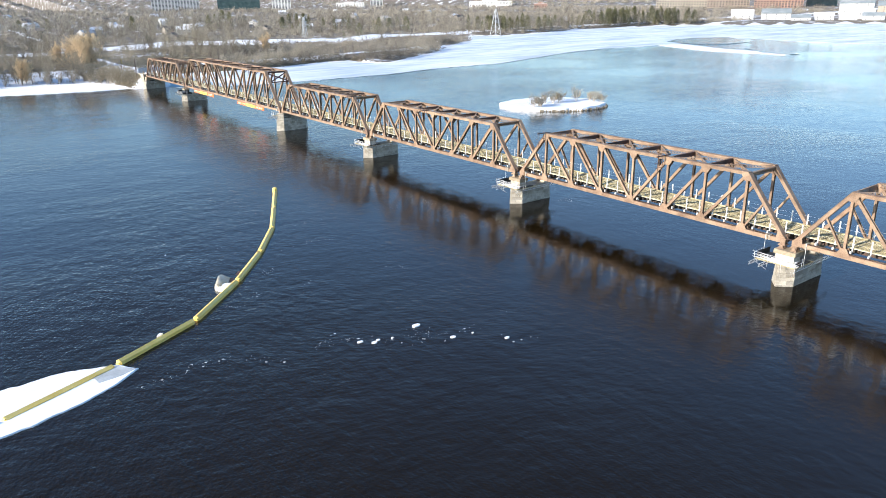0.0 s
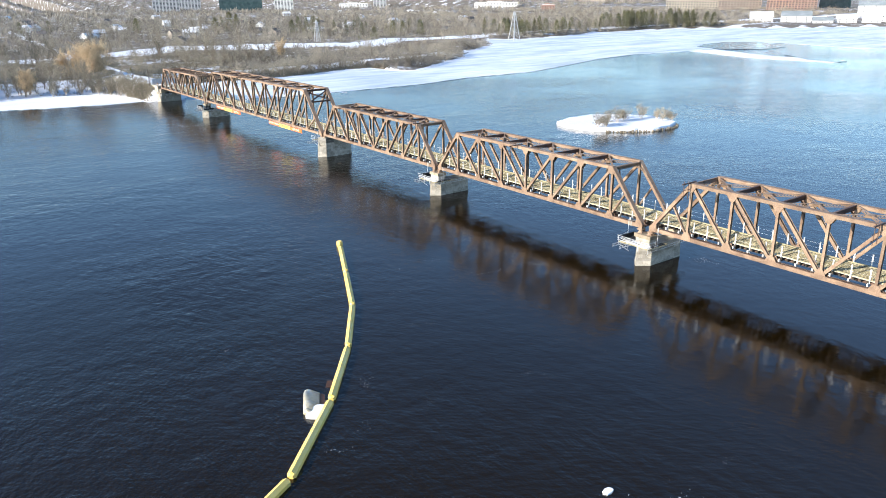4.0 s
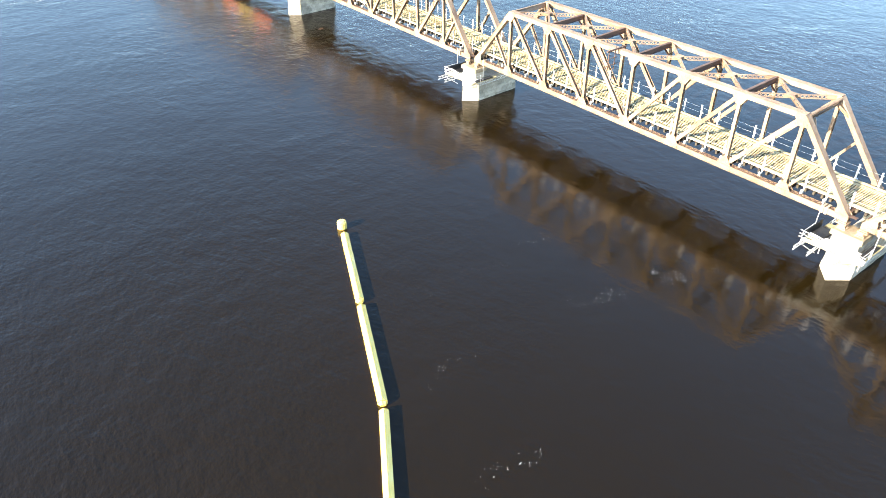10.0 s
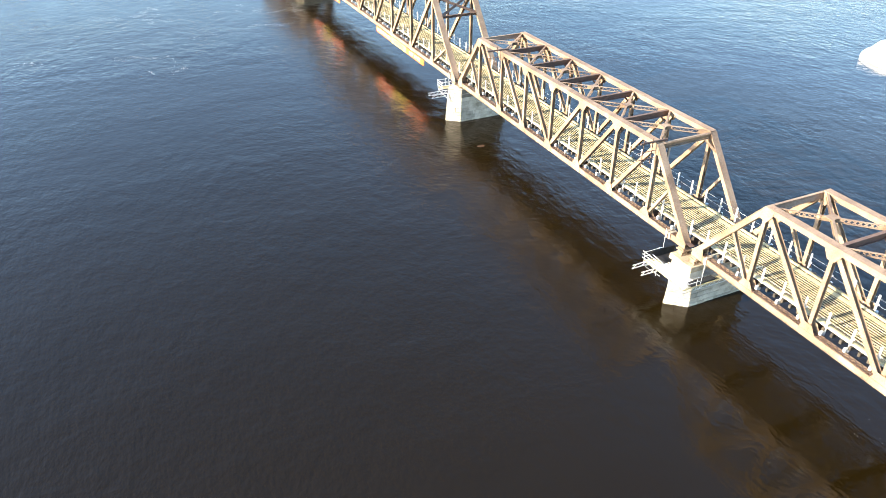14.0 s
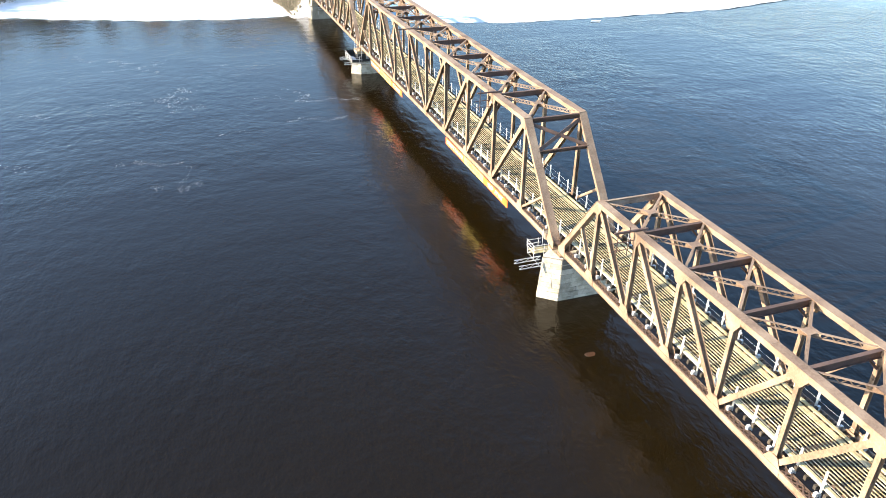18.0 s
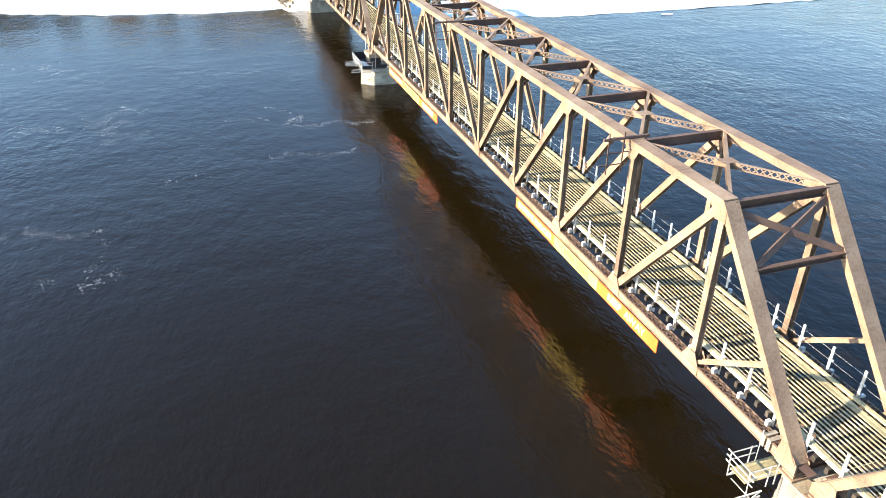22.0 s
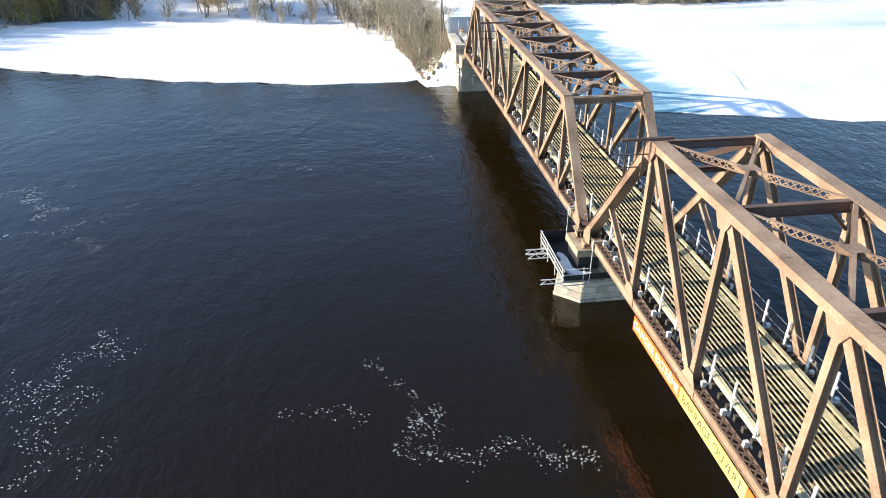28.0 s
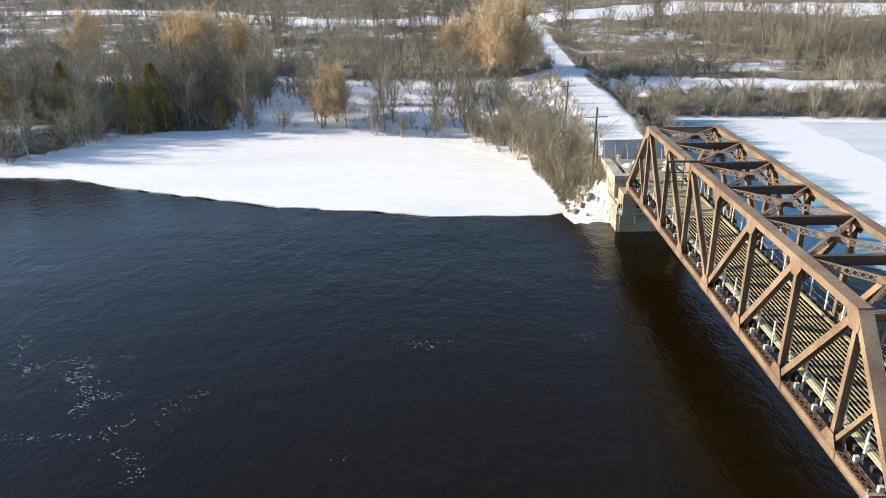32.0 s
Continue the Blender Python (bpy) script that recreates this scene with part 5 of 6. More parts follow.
def plant(meshes, mats, label, category, group, spots, rng, name="tree"):
    """One tree object for each spot (x, y, size), out of a few shapes."""
    for i, (x, y, s) in enumerate(spots):
        trunk, crown = meshes[i % len(meshes)]
        ob = thing(name, label, category, group, (x, y, float(ground_z(x, y)) - 0.05))
        ob.rotation_euler.z = rng.uniform(0, 6.28)
        ob.scale = (s, s, s * rng.uniform(0.9, 1.12))
        part("trunk", trunk, mats[0], ob)
        part("crown", crown, mats[1], ob)


rng = random.Random(77)
tall = [bare_tree(k, 14, 0.5, 3, (4, 4, 5), 0.036) for k in range(5)]
multi = [bare_tree(20 + k, 8, 0.5, 3, (3, 4, 5), 0.03, 4) for k in range(4)]
willow = [bare_tree(40 + k, 13, 0.62, 3, (6, 7, 9), 0.055, 2) for k in range(3)]
cedar = [conifer(60 + k, 9.6 + 0.5 * k, 2.7 + 0.3 * k, 1700, 0.35, 0.62, 0.55) for k in range(3)]
spruce = [conifer(70 + k, 12.5 + k % 2, (3.0, 4.4, 3.7)[k % 3], 560, 0.5, (0.75, 0.5, 0.62)[k % 3]) for k in range(5)]

plant(willow, (BARK, TWIG_GOLD), "bare willow with golden brown twigs on the snowy bank", "tree", "willows on the bank",
      [(-15.5, 417, 1.4), (-9.5, 422, 1.4), (-20, 424, 1.15), (-12, 430, 1.3), (-48.5, 382, 0.92), (-46, 384, 0.75), (-85, 425, 1.2), (-95, 433, 1.2), (-79, 440, 1.1), (120, 470, 1.0), (-128, 452, 1.2), (-160, 455, 1.1)], rng, "willow")
plant(cedar, (BARK, NEEDLE), "olive green cedar standing among bare brush on the bank", "tree", "cedars on the bank",
      [(-82.5, 379, 1.05), (-86.0, 381, 0.9), (-79.2, 382.5, 0.8), (-82, 386, 1.1), (-98, 383, 0.95), (-100, 388, 0.85), (-110, 383, 0.9), (-118, 397, 1.05), (-115, 399, 0.8), (-68, 381, 0.6), (-122, 402, 0.9), (9.0, 424, 0.3)], rng, "cedar")
spots = []
for i in range(110):
    x = rng.uniform(-150, -20)
    spots.append((x, float(bank_y(x)) + rng.uniform(3, 55), rng.uniform(0.6, 1.1)))
for x, y, s in ((-95, 362, 0.8), (-101, 364, 0.75), (-90, 371, 0.7), (-108, 370, 0.85)):
    spots.append((x, y, s))
for i in range(50):
    x = rng.uniform(-150, -58)
    spots.append((x, float(bank_y(x)) + rng.uniform(4, 30), rng.uniform(0.5, 0.95)))
for i in range(30):
    x = rng.uniform(15, 110)
    spots.append((x, rng.uniform(430, 500), rng.uniform(0.7, 1.15)))
for i in range(80):
    x = rng.uniform(-130, 110)
    spots.append((x, rng.uniform(470, 600), rng.uniform(0.8, 1.35)))
spots = [s for s in spots if abs(s[0] - float(track_x(s[1]))) > 7 and abs(s[1] - float(trail_y(s[0]))) > 4]
plant(tall, (BARK, TWIG), "tall bare grey-brown tree among brush on the bank", "tree", "bare trees on the bank", spots, rng, "bare_tree")
spots = [(-9.5, 350, 0.9), (-11, 354, 1.0), (-13.5, 358, 1.05), (-9, 357, 0.95), (-16, 363, 0.9), (-11, 362, 1.0), (-7.6, 345, 0.75), (-20, 369, 0.8), (-14, 370, 0.9), (-26, 373, 0.7), (-8.5, 366, 0.9), (-12, 376, 0.9),
         (-8.8, 341.5, 0.6), (-7.6, 338.5, 0.45), (-33, 374, 0.6), (-38, 376, 0.7), (-56, 379, 0.6), (-62, 380, 0.6), (10.5, 356, 0.55), (12.5, 363, 0.6), (13.5, 371, 0.65), (16, 380, 0.7), (11, 382, 0.6), (20, 389.5, 0.8), (26, 389, 0.7), (33, 388, 0.75),
         (41, 388, 0.7), (48, 387, 0.75), (56, 386, 0.8), (64, 386, 0.7), (72, 387, 0.8), (82, 388, 0.8), (92, 389, 0.75)]
plant(multi, (BARK, TWIG), "bare many-stemmed shrub on the snowy bank", "shrub", "shrubs on the bank", spots, rng, "shrub")
for x, y, s in ((83.2, 156.2, 0.68), (85.0, 153.9, 0.55), (93.3, 160.4, 0.66), (102.5, 162.7, 0.55), (112.6, 156.2, 0.5), (109.9, 153.5, 0.55), (86.4, 157.2, 0.75), (95.2, 158.5, 0.77), (98.4, 159.0, 0.83), (107.1, 158.1, 0.79), (108.5, 150.7, 0.68), (110.8, 148.9, 0.55), (111.7, 150.7, 0.5)):
    ob = thing("shrub", "bare pale shrub on the snow-covered island", "shrub", "shrubs on the island", (x, y, 1.05))
    ob.scale = (s * 1.1, s * 1.1, s * 0.75)
    trunk, crown = multi[int(x) % 4]
    part("trunk", trunk, BARK, ob)
    tagged(part("crown", crown.copy(), None, ob))
    ob.children[-1].data.materials.clear()
    ob.children[-1].data.materials.append(TWIG_PALE)


def scatter(name, label, spots, template, mat, thick=1.0):
    """Joins many thin twigs into one mesh: a fan of slivers at each spot (x, y, z, height, width)."""
    r = np.random.default_rng(len(spots))
    n = len(spots)
    k = template
    az = r.uniform(0, 2 * np.pi, (n, k))
    out = r.uniform(0.0, 1.0, (n, k)) ** 0.6 * 1.25
    up = r.uniform(0.25, 1.0, (n, k)) * np.sqrt(np.clip(1.08 - (out / 1.3) ** 2, 0.1, 1))
    x, y, z, h, w = [spots[:, i][:, None] for i in range(5)]
    start = r.uniform(0, 0.75, (n, k)) ** 1.3 * up
    pull = r.uniform(0.25, 1.0, (n, k))
    bx = x + np.cos(az) * out * w * pull + r.normal(0, 0.12, (n, k)) * w
    by, bz = y + np.sin(az) * out * w * pull + r.normal(0, 0.12, (n, k)) * w, z + h * start * 0.85 - 0.1
    tx, ty, tz = x + np.cos(az) * out * w, y + np.sin(az) * out * w, z + h * up
    wide = (0.0038 * h + 0.010) * thick * r.uniform(0.7, 1.5, (n, k))
    sa = r.uniform(0, 2 * np.pi, (n, k))
    a = np.stack([bx - np.cos(sa) * wide, by - np.sin(sa) * wide, bz], -1)
    b = np.stack([bx + np.cos(sa) * wide, by + np.sin(sa) * wide, bz], -1)
    c = np.stack([tx, ty, tz], -1)
    v = np.stack([a, b, c], 2).reshape(-1, 3)
    f = np.arange(len(v)).reshape(-1, 3)
    return single(name, array_mesh(name, v, f), mat, label, "brush", kind="stuff")


def brush_spots(n, x0, x1, y0, y1, hmin, hmax, seed, keep):
    r = np.random.default_rng(seed)
    x, y = r.uniform(x0, x1, n), r.uniform(y0, y1, n)
    m = keep(x, y, r)
    x, y = x[m], y[m]
    h = r.uniform(hmin, hmax, len(x)) * (0.8 + 0.35 * ripple(x, y, 17, 4))
    return np.stack([x, y, ground_z(x, y), h, h * r.uniform(0.4, 0.7, len(x))], 1)


def wood_keep(x, y, r):
    d = y - bank_y(x)
    ok = (d > 1.5) & (np.abs(x - track_x(y)) > np.where(y < 420, 3.4, 2.6)) & (np.abs(y - trail_y(x)) > 3.5) & (np.abs(y - field_y(x)) > field_half(x) * 1.05)
    thin = ripple(x, y, 13, 7) * 0.5 + 0.75
    return ok & (r.uniform(0, 1, len(x)) < np.clip(thin, 0.35, 1) * np.where((y < 415) & (x > -66) & (x < -20), 0.36, np.where(x > 60, 1.0, 0.85)))


scatter("bank_brush", "low bare brown undergrowth on the river bank", brush_spots(7000, -190, 150, 335, 480, 0.8, 2.8, 1, wood_keep), 80, TWIG)
scatter("bank_brush", "dense bare brown brush beyond the trail", brush_spots(6500, -170, 110, 408, 545, 1.8, 4.2, 21, wood_keep), 80, TWIG)
scatter("bank_brush", "low bare brush on the slope beside the abutment", brush_spots(650, -11.5, -4.2, 331.2, 354, 0.7, 2.4, 9, lambda x, y, r: (y - bank_y(x) > 0.2) & (np.abs(x - track_x(y)) > 4.2)), 80, TWIG)
scatter("bank_brush", "dense low brown brush along the bank past the bridge", brush_spots(3600, 9, 150, 352, 404, 1.2, 3.0, 33, lambda x, y, r: (y - bank_y(x) > 0.6) & (np.abs(x - track_x(y)) > 5.0) & (y < trail_y(x) - 3.5)), 80, TWIG)
scatter("bank_brush", "dense bare brown brush on the peninsula", brush_spots(6000, 60, 420, 375, 575, 1.5, 4.0, 2, wood_keep), 60, FAR_TWIG)
scatter("far_brush", "bare brown woods beyond the snowy field", brush_spots(6000, -420, 500, 470, 760, 3, 7, 3, lambda x, y, r: wood_keep(x, y, r) & ((x < 12) | (y > field_y(x)) | (r.uniform(0, 1, len(x)) < 0.3))), 60, FAR_TWIG, 1.5)
scatter("far_woods", "bare brown woods between the town's houses", brush_spots(9000, -500, 1500, 640, 1500, 6, 12, 4, lambda x, y, r: (y - bank_y(x) > 12) & (ripple(x, y, 70, 3) > -0.5) & (np.abs(y - field_y(x)) > field_half(x) * 1.1)), 44, FAR_TWIG, 3.0)
scatter("far_woods", "bare woods along the far river bank", brush_spots(1800, 380, 900, 560, 720, 4, 9, 11, lambda x, y, r: y - bank_y(x) > 4), 56, FAR_TWIG, 2.2)
scatter("far_woods", "hazy bare woods on the low hills", brush_spots(10000, -900, 2600, 1500, 3400, 10, 19, 5, lambda x, y, r: ripple(x, y, 160, 3) > -0.75), 28, FAR_TWIG, 6.0)


def woods(label, seed, spots, shapes, thick, mat, name="far_woods"):
    """Many bare trees joined into one mesh of limbs and twigs; spots are (x, y, size)."""
    r = random.Random(seed)
    vs, fs, k = [], [], 0
    for x, y, s in spots:
        v, f = shapes[r.randrange(len(shapes))]
        a = r.uniform(0, 6.28)
        ca, sa = math.cos(a) * s, math.sin(a) * s
        wv = v * np.array((thick, thick, 1.0))
        vs.append(np.stack([x + wv[:, 0] * ca - wv[:, 1] * sa, y + wv[:, 0] * sa + wv[:, 1] * ca, float(ground_z(x, y)) + wv[:, 2] * s], 1))
        fs.append(f + k)
        k += len(v)
    return single(name, array_mesh(name, np.concatenate(vs), np.concatenate(fs)), mat, label, "woods", kind="stuff")


def light_tree(seed, h, spread, kids, twig):
    """Points and triangles of a bare tree with three-sided limbs and flat twigs."""
    r = random.Random(seed)
    v, f = [], []
    for a, b, r0, r1, lv in grow(r, h, spread, 3, kids):
        k = len(v)
        if lv <= 1:
            for p, q_ in ((a, max(r0, 0.06)), (b, max(r1, 0.05))):
                v += [(p.x + q_ * math.cos(t), p.y + q_ * math.sin(t), p.z) for t in (0.3, 2.4, 4.5)]
            for i in range(3):
                j = (i + 1) % 3
                f += [(k + i, k + j, k + 3 + j), (k + i, k + 3 + j, k + 3 + i)]
        else:
            t = r.uniform(0, 6.28)
            w = Vector((math.cos(t), math.sin(t), 0)) * twig * (1.4 if lv == 2 else 1.0)
            v += [tuple(a - w), tuple(a + w), tuple(b)]
            f.append((k, k + 1, k + 2))
    return np.array(v), np.array(f)


mid_trees = [light_tree(100 + k, 14, 0.5, (3, 3, 3), 0.06) for k in range(6)]
def light_bush(seed, h, stems):
    """Several leaning stems of one bare bush."""
    r = random.Random(seed)
    v, f, k = [], [], 0
    for i in range(stems):
        p, t = light_tree(seed * 10 + i, h * r.uniform(0.7, 1.0), 0.6, (2, 3, 3), 0.022)
        a = r.uniform(0, 6.28)
        tilt = r.uniform(0.15, 0.6)
        q_ = p + np.stack([np.cos(a) * p[:, 2] * tilt, np.sin(a) * p[:, 2] * tilt, -p[:, 2] * tilt * 0.2], 1)
        v.append(q_)
        f.append(t + k)
        k += len(p)
    return np.concatenate(v), np.concatenate(f)


bushes = [light_bush(150 + k, 5.5, 2) for k in range(6)]
br = random.Random(18)
spots = []
while len(spots) < 700:
    x, y = br.uniform(-150, 40), br.uniform(340, 450)
    d = y - float(bank_y(x))
    thin = 0.35 if -66 < x < -20 and y < 412 else 1.0
    if 1.5 < d and abs(x - float(track_x(y))) > 5 and abs(y - float(trail_y(x))) > 4 and br.random() < thin * (1.0 if d < 45 else 0.5) * (1.0 if x < -60 else 0.6):
        spots.append((x, y, br.uniform(0.6, 1.25)))
for i in range(75):
    y = br.uniform(339, 386)
    x = br.uniform(-24 if y > 362 else -13, -4.5)
    if y - float(bank_y(x)) > 0.8:
        spots.append((x, y, br.uniform(0.6, 1.1) * (0.7 if y < 346 else 1.0)))
for i in range(40):
    x = br.uniform(-125, -92)
    spots.append((x, float(bank_y(x)) + br.uniform(0.5, 6), br.uniform(0.6, 1.0)))
for i in range(190):
    x = br.uniform(12, 150)
    y = float(bank_y(x)) + br.uniform(0.8, 15)
    if y < float(trail_y(x)) - 3.5:
        spots.append((x, y, br.uniform(0.5, 0.95)))
woods("thicket of bare grey-brown bushes on the snowy bank", 3, spots, bushes, 1.0, TWIG, "thicket")
spots = []
while len(spots) < 900:
    x, y = br.uniform(60, 345), br.uniform(366, 500)
    d = y - float(bank_y(x))
    if 2 < d and y < float(field_y(x)) - float(field_half(x)) * 1.3 and br.random() < (1.0 if d < 30 else 0.4):
        spots.append((x, y, br.uniform(0.7, 1.3)))
woods("thicket of bare grey-brown bushes on the peninsula", 4, spots, bushes, 1.0, FAR_TWIG, "thicket")
far_trees = [light_tree(120 + k, 15, 0.55, (3, 3, 2), 0.13) for k in range(5)]
wr = random.Random(8)
spots = []
while len(spots) < 120:
    x, y = wr.uniform(-160, -62), wr.uniform(366, 430)
    if y - float(bank_y(x)) > 2.5 and abs(y - float(trail_y(x))) > 3:
        spots.append((x, y, wr.uniform(0.45, 0.85)))
woods("tall bare grey trees crowding the snowy bank", 5, spots, mid_trees, 1.0, FAR_TWIG, "thicket")
spots = []
while len(spots) < 300:
    x, y = wr.uniform(-330, 420), wr.uniform(430, 760)
    if y - float(bank_y(x)) > 3 and abs(y - float(field_y(x))) > float(field_half(x)) * 1.1 and abs(x - float(track_x(y))) > 7 and not (x > 12 and float(field_y(x)) - 130 < y < float(field_y(x)) and wr.random() < 0.75):
        spots.append((x, y, wr.uniform(0.55, 1.15)))
woods("tall bare grey trees standing among brush beyond the field", 1, spots, mid_trees, 1.0, FAR_TWIG)
spots = []
while len(spots) < 640:
    x, y = wr.uniform(-450, 1000), wr.uniform(660, 1100)
    if y - float(bank_y(x)) > 14 and abs(y - float(field_y(x))) > float(field_half(x)) * 1.1:
        spots.append((x, y, wr.uniform(0.8, 1.35)))
for i in range(120):
    x = wr.uniform(400, 800)
    spots.append((x, float(bank_y(x)) + wr.uniform(8, 80), wr.uniform(0.6, 1.1)))
woods("bare woods among the houses of the town", 2, spots, far_trees, 1.0, FAR_TWIG)

# conifers of the town and the far bank
spots = []
for x0, x1, near, far, n, big in ((425, 560, 8, 60, 30, 1.25), (560, 650, 8, 60, 14, 1.0), (640, 790, 6, 60, 55, 1.55), (250, 420, 110, 330, 16, 1.2)):
    for i in range(n):
        x = rng.uniform(x0, x1)
        spots.append((x, float(bank_y(x)) + rng.uniform(near, far), big * rng.uniform(0.7, 1.1)))
for x, y, s in ((232, 884, 1.75), (240, 880, 1.8), (246, 872, 1.7), (250, 884, 1.5), (226, 890, 1.4), (150, 950, 1.6), (153, 958, 1.3), (292, 800, 1.5), (300, 796, 1.4), (306, 790, 1.55), (314, 792, 1.3), (286, 806, 1.2), (360, 900, 1.3), (82, 872, 0.8),
                (30, 980, 1.2), (-40, 940, 1.1), (70, 1040, 1.2), (420, 760, 1.1), (232, 560, 0.6)):
    spots.append((x, y, s))
plant(spruce, (BARK, PINE), "dark green spruce among the town's bare trees", "tree", "spruces of the town", spots, rng, "spruce")


# ---- lattice tower, houses and offices of the far bank ----
def lattice_tower(x, y, h, w):
    z = float(ground_z(x, y))
    ob = thing("lattice_tower", "grey steel lattice power tower on the far bank", "power tower", at=(x, y, z - 0.2))
    for sx in (-1, 1):
        for sy in (-1, 1):
            part("leg", Shape().bar((sx * w, sy * w, 0), (sx * 0.5, sy * 0.5, h), 0.42, 0.42), GREY_STEEL, ob)
    for i in range(6):
        t0, t1 = i / 6, (i + 1) / 6
        a, b = w + (0.5 - w) * t0, w + (0.5 - w) * t1
        for sy in (-1, 1):
            part("cross_bar", Shape().bar((-a, sy * a, h * t0), (b, sy * b, h * t1), 0.16, 0.16), GREY_STEEL, ob)
            part("cross_bar", Shape().bar((a, sy * a, h * t0), (-b, sy * b, h * t1), 0.16, 0.16), GREY_STEEL, ob)
    for k in (0.78, 0.9):
        part("arm", Shape().bar((-3.2, 0, h * k), (3.2, 0, h * k), 0.3, 0.3, (0, 1, 0)), GREY_STEEL, ob)


lattice_tower(411, 560, 31, 4.6)
lattice_tower(226, 626, 19, 2.2)


def house(x, y, w, d, h, turn, wall, roof, label):
    z = float(ground_z(x, y))
    ob = thing("house", label, "house", "houses of the town", (x, y, z - 0.3))
    ob.rotation_euler.z = turn
    body = part("wall", Shape().box(-w / 2, w / 2, -d / 2, d / 2, 0, h), wall, ob)
    r = Shape()
    for s in (-1, 1):
        r.hexa([(-w / 2 - 0.5, s * (d / 2 + 0.6), h - 0.3), (w / 2 + 0.5, s * (d / 2 + 0.6), h - 0.3), (w / 2 + 0.5, 0, h + d * 0.33), (-w / 2 - 0.5, 0, h + d * 0.33),
                (-w / 2 - 0.5, s * (d / 2 + 0.6), h), (w / 2 + 0.5, s * (d / 2 + 0.6), h), (w / 2 + 0.5, 0, h + d * 0.33 + 0.35), (-w / 2 - 0.5, 0, h + d * 0.33 + 0.35)])
    part("roof", r, roof, ob)
    part("gable", Shape().plate(0, [(-d / 2, h - 0.02), (d / 2, h - 0.02), (0, h + d * 0.31)], w - 0.02), wall, ob)
    part("chimney", Shape().box(w * 0.2, w * 0.2 + 0.7, -0.35, 0.35, h, h + d * 0.33 + 1.2), BRICK, ob)
    for fl in range(max(1, int(h // 2.8)) if y < 1000 else 0):
        for i in range(3):
            xx = -w / 2 + w * (i + 0.5) / 3
            part("window", Shape().box(xx - 0.55, xx + 0.55, -d / 2 - 0.06, -d / 2 + 0.1, 0.9 + fl * 2.8, 2.2 + fl * 2.8), WINDOW, ob)


styles = [(WALL_WHITE, ROOF_SNOW, "small white house with a snowy gable roof"), (WALL_TAN, ROOF_DARK, "small tan house with a dark gable roof"), (WALL_GREY, ROOF_SNOW, "small grey house with a snowy gable roof")]
hr = random.Random(5)
for x, y, w, d, h in ((905, 588, 30, 18, 8), (925, 548, 38, 18, 9), (908, 502, 24, 12, 4), (930, 482, 24, 12, 6), (948, 458, 22, 12, 5), (962, 432, 26, 12, 6), (1010, 470, 34, 16, 9), (1060, 400, 44, 18, 12), (1000, 385, 30, 14, 6), (1120, 470, 50, 20, 15), (1190, 560, 50, 22, 17)):
    house(x, y, w, d, h, math.atan2(y + 32, x + 96) - math.pi / 2 + hr.uniform(-0.1, 0.1), hr.choice((WALL_GREY, WALL_TAN, WALL_GREY)), hr.choice((ROOF_GREY, ROOF_SNOW)), "long mill building with a snowy gable roof by the river")
for x, y in ((94, 888), (82, 880), (157, 826), (170, 812), (196, 870), (236, 905), (264, 858), (272, 824), (334, 842), (382, 872), (414, 898), (152, 1024), (40, 920), (-30, 900), (560, 860), (610, 800), (240, 980), (330, 1000),
             (430, 1010), (540, 980), (150, 1050), (60, 1100), (650, 930), (700, 1010), (-60, 900), (-40, 700), (120, 690), (480, 1150), (600, 1180), (380, 1200), *[(hr.uniform(-150, 1150), hr.uniform(1050, 1750)) for i in range(16)]):
    house(x, y, hr.uniform(10, 17), hr.uniform(8, 11), hr.choice((3.2, 5.8)), hr.uniform(-0.4, 1.2), *hr.choice(styles))


def office(x, y, w, top, wall, label, glassy=False, depth=30):
    """A block of storeys with rows of windows, turned to face the river."""
    z = float(ground_z(x, y))
    h = max(top - z, 6)
    ob = thing("office_building", label, "building", "far buildings", (x, y, z - 1))
    ob.rotation_euler.z = math.atan2(y + 32, x + 96) - math.pi / 2
    part("wall", Shape().box(-w / 2, w / 2, 0, depth, 0, h + 1), wall, ob)
    part("roof", Shape().box(-w / 2 + 0.6, w / 2 - 0.6, 0.6, depth - 0.6, h + 1.004, h + 1.6), ROOF_SNOW, ob)
    part("plant_room", Shape().box(-w * 0.2, w * 0.15, depth * 0.3, depth * 0.6, h + 1.6, h + 4.2), wall, ob)
    floors, cols = max(1, int(h / 3.7)), max(2, int(w / (6 if y < 1500 else 9)))
    k = 0.3 if h > 26 else 0.22
    pane = Shape().box(-w / cols * k, w / cols * k, -0.08, 0.12, 0, 2.1 if h > 26 else 1.5).mesh("window")
    for f in range(floors):
        for i in range(cols):
            o = part("window", pane, WINDOW if not glassy else GLASS_GREEN, ob)
            o.location = (-w / 2 + w * (i + 0.5) / cols, 0, 1.9 + f * 3.7)


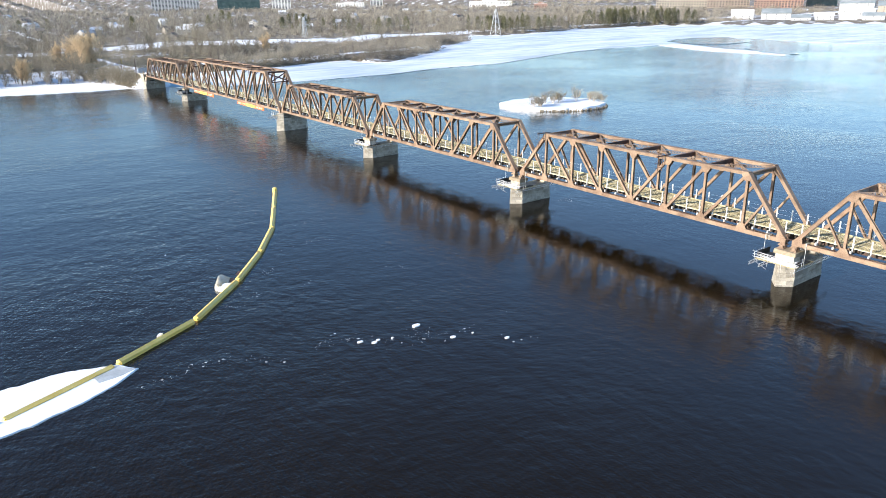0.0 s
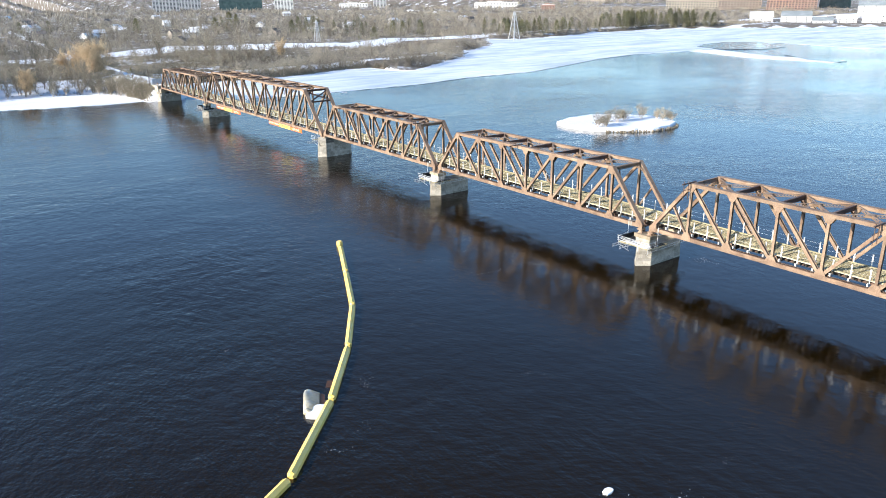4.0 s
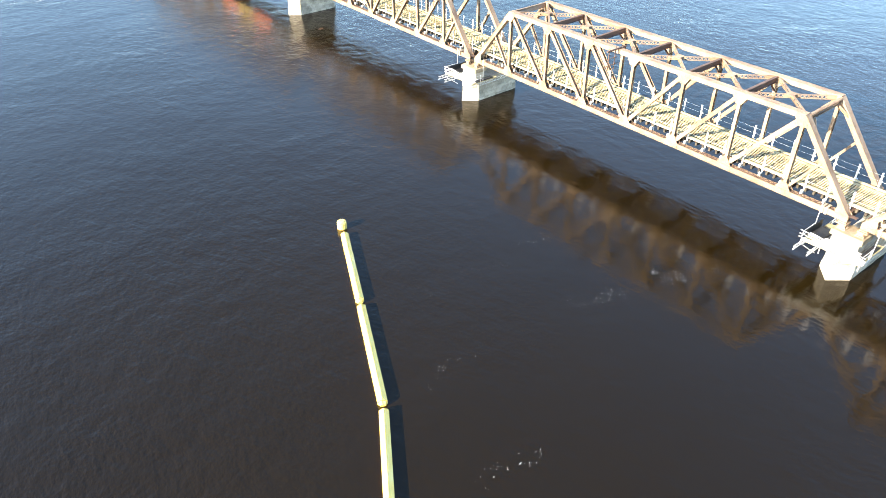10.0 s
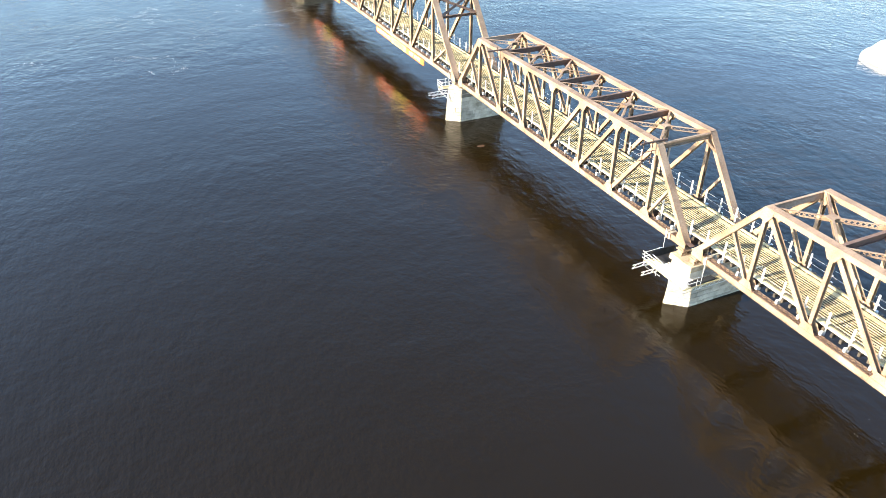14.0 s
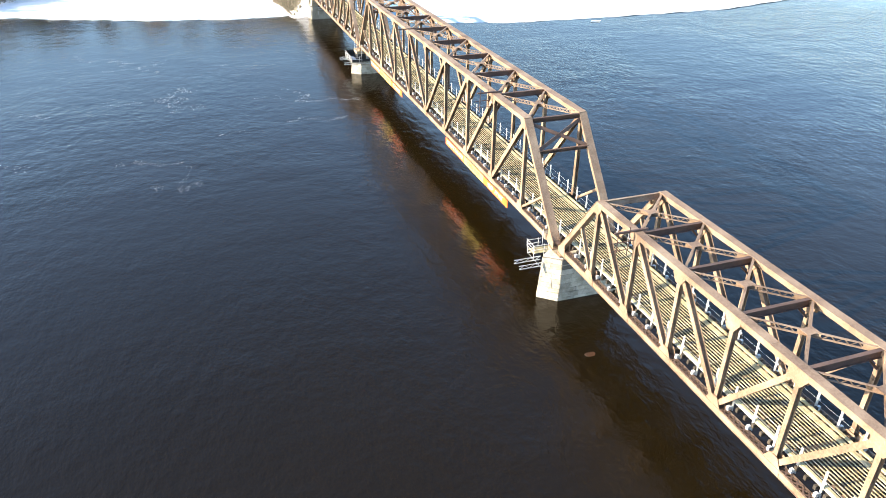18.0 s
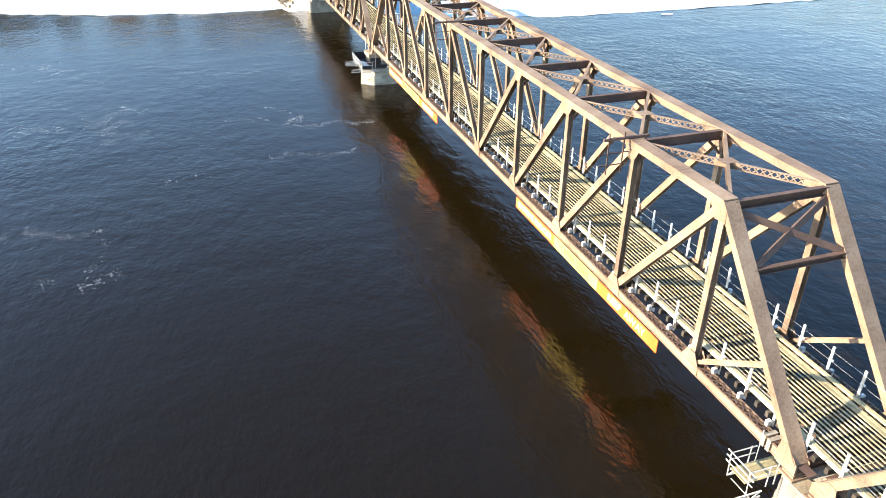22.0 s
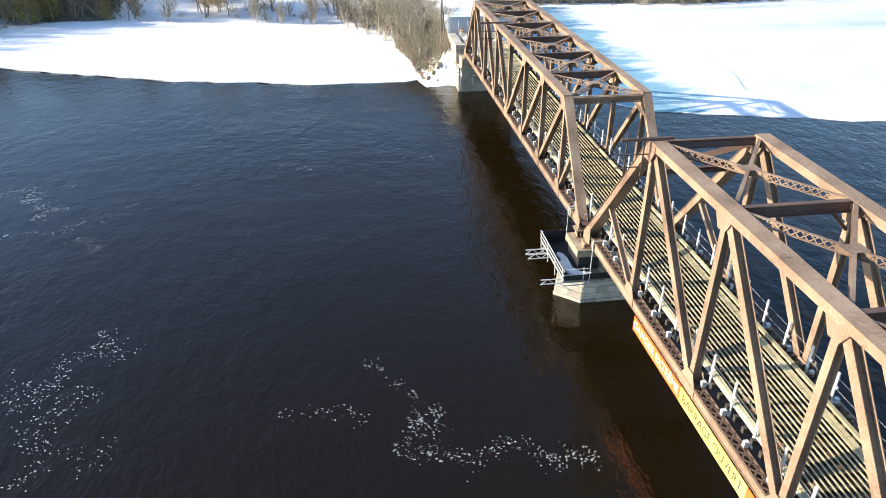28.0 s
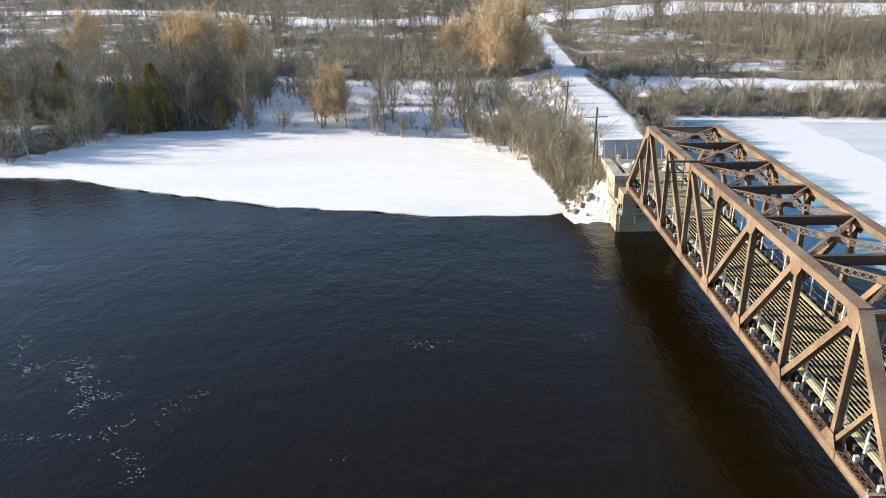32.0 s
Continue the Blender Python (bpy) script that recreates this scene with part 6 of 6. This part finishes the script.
for x, y, w, top, wall, label, glassy in ((1417, 1065, 114, 82, WALL_TAN, "brown brick office block above the far river bank", False), (1428, 950, 89, 88, BRICK_BROWN, "brown brick office block above the far river bank", False),
                                          (1438, 837, 96, 72, BRICK, "red brick office block above the far river bank", False), (1568, 811, 61, 39, GLASS_GREEN, "bluish glass office block on the far bank", True),
                                          (702, 2439, 78, 66, WALL_GREY, "tall grey apartment tower beyond the town", False),
                                          (857, 2387, 136, 54, GLASS_GREEN, "green glass office block beyond the town", True), (984, 2332, 61, 60, WALL_WHITE, "white apartment tower beyond the town", False),
                                          (1188, 2228, 96, 30, WALL_WHITE, "low white building beyond the town", False), (1265, 2183, 44, 63, WALL_GREY, "tall pale apartment tower beyond the town", False),
                                          (591, 2300, 76, 52, WALL_GREY, "low grey building beyond the town", False), (1243, 1358, 33, 24, BRICK, "small brick apartment block on the far bank", False),
                                          (1358, 1691, 126, 29, WALL_WHITE, "long white building on the far bank", False), (1824, 1721, 56, 42, WALL_TAN, "tan apartment block on the far bank", False)):
    office(x, y, w, top, wall, label, glassy)


# ---- drifting foam and bits of ice ----
def flecks(name, label, swirls, seed, size):
    """Small flat flakes scattered along curved trails (x, y, heading, length, width, count)."""
    r = np.random.default_rng(seed)
    vs, fs = [], []
    for x, y, head, length, wide, count in swirls:
        count = int(count * 1.15)
        t = r.uniform(-0.5, 0.5, count)
        side = r.normal(0, 1, count) * wide * 1.5 * (0.35 + 0.65 * np.abs(np.sin(t * 9 + x)))
        bend = np.sin(t * 5 + y) * length * 0.12
        px = x + np.cos(head) * t * length - np.sin(head) * (side + bend)
        py = y + np.sin(head) * t * length + np.cos(head) * (side + bend)
        for cx, cy in zip(px, py):
            s = size * r.uniform(0.4, 1.0) ** 2 * 1.6
            a = r.uniform(0, 6.28)
            k = len(vs)
            for j in range(5):
                q_ = a + j * 1.2566
                m = s * r.uniform(0.6, 1.2)
                vs.append((cx + math.cos(q_) * m * 1.4, cy + math.sin(q_) * m, 0.012))
            vs.append((cx, cy, 0.012 + s * 0.18))
            fs += [(k + j, k + (j + 1) % 5, k + 5) for j in range(5)]
    return single(name, array_mesh(name, vs, fs), FOAM, label, "foam", kind="stuff")


flecks("ice_bits", "scattered white ice bits drifting on the dark water", ICE_BITS, 1, 0.10)
flecks("ice_bits", "fine white ice crumbs drifting on the dark water", SMALL_BITS + LOOSE_BITS, 3, 0.028)
flecks("foam", "thin trails of white foam flecks on the river", FOAM_TRAILS + FAR_FOAM + SHORE_FOAM, 2, 0.034)
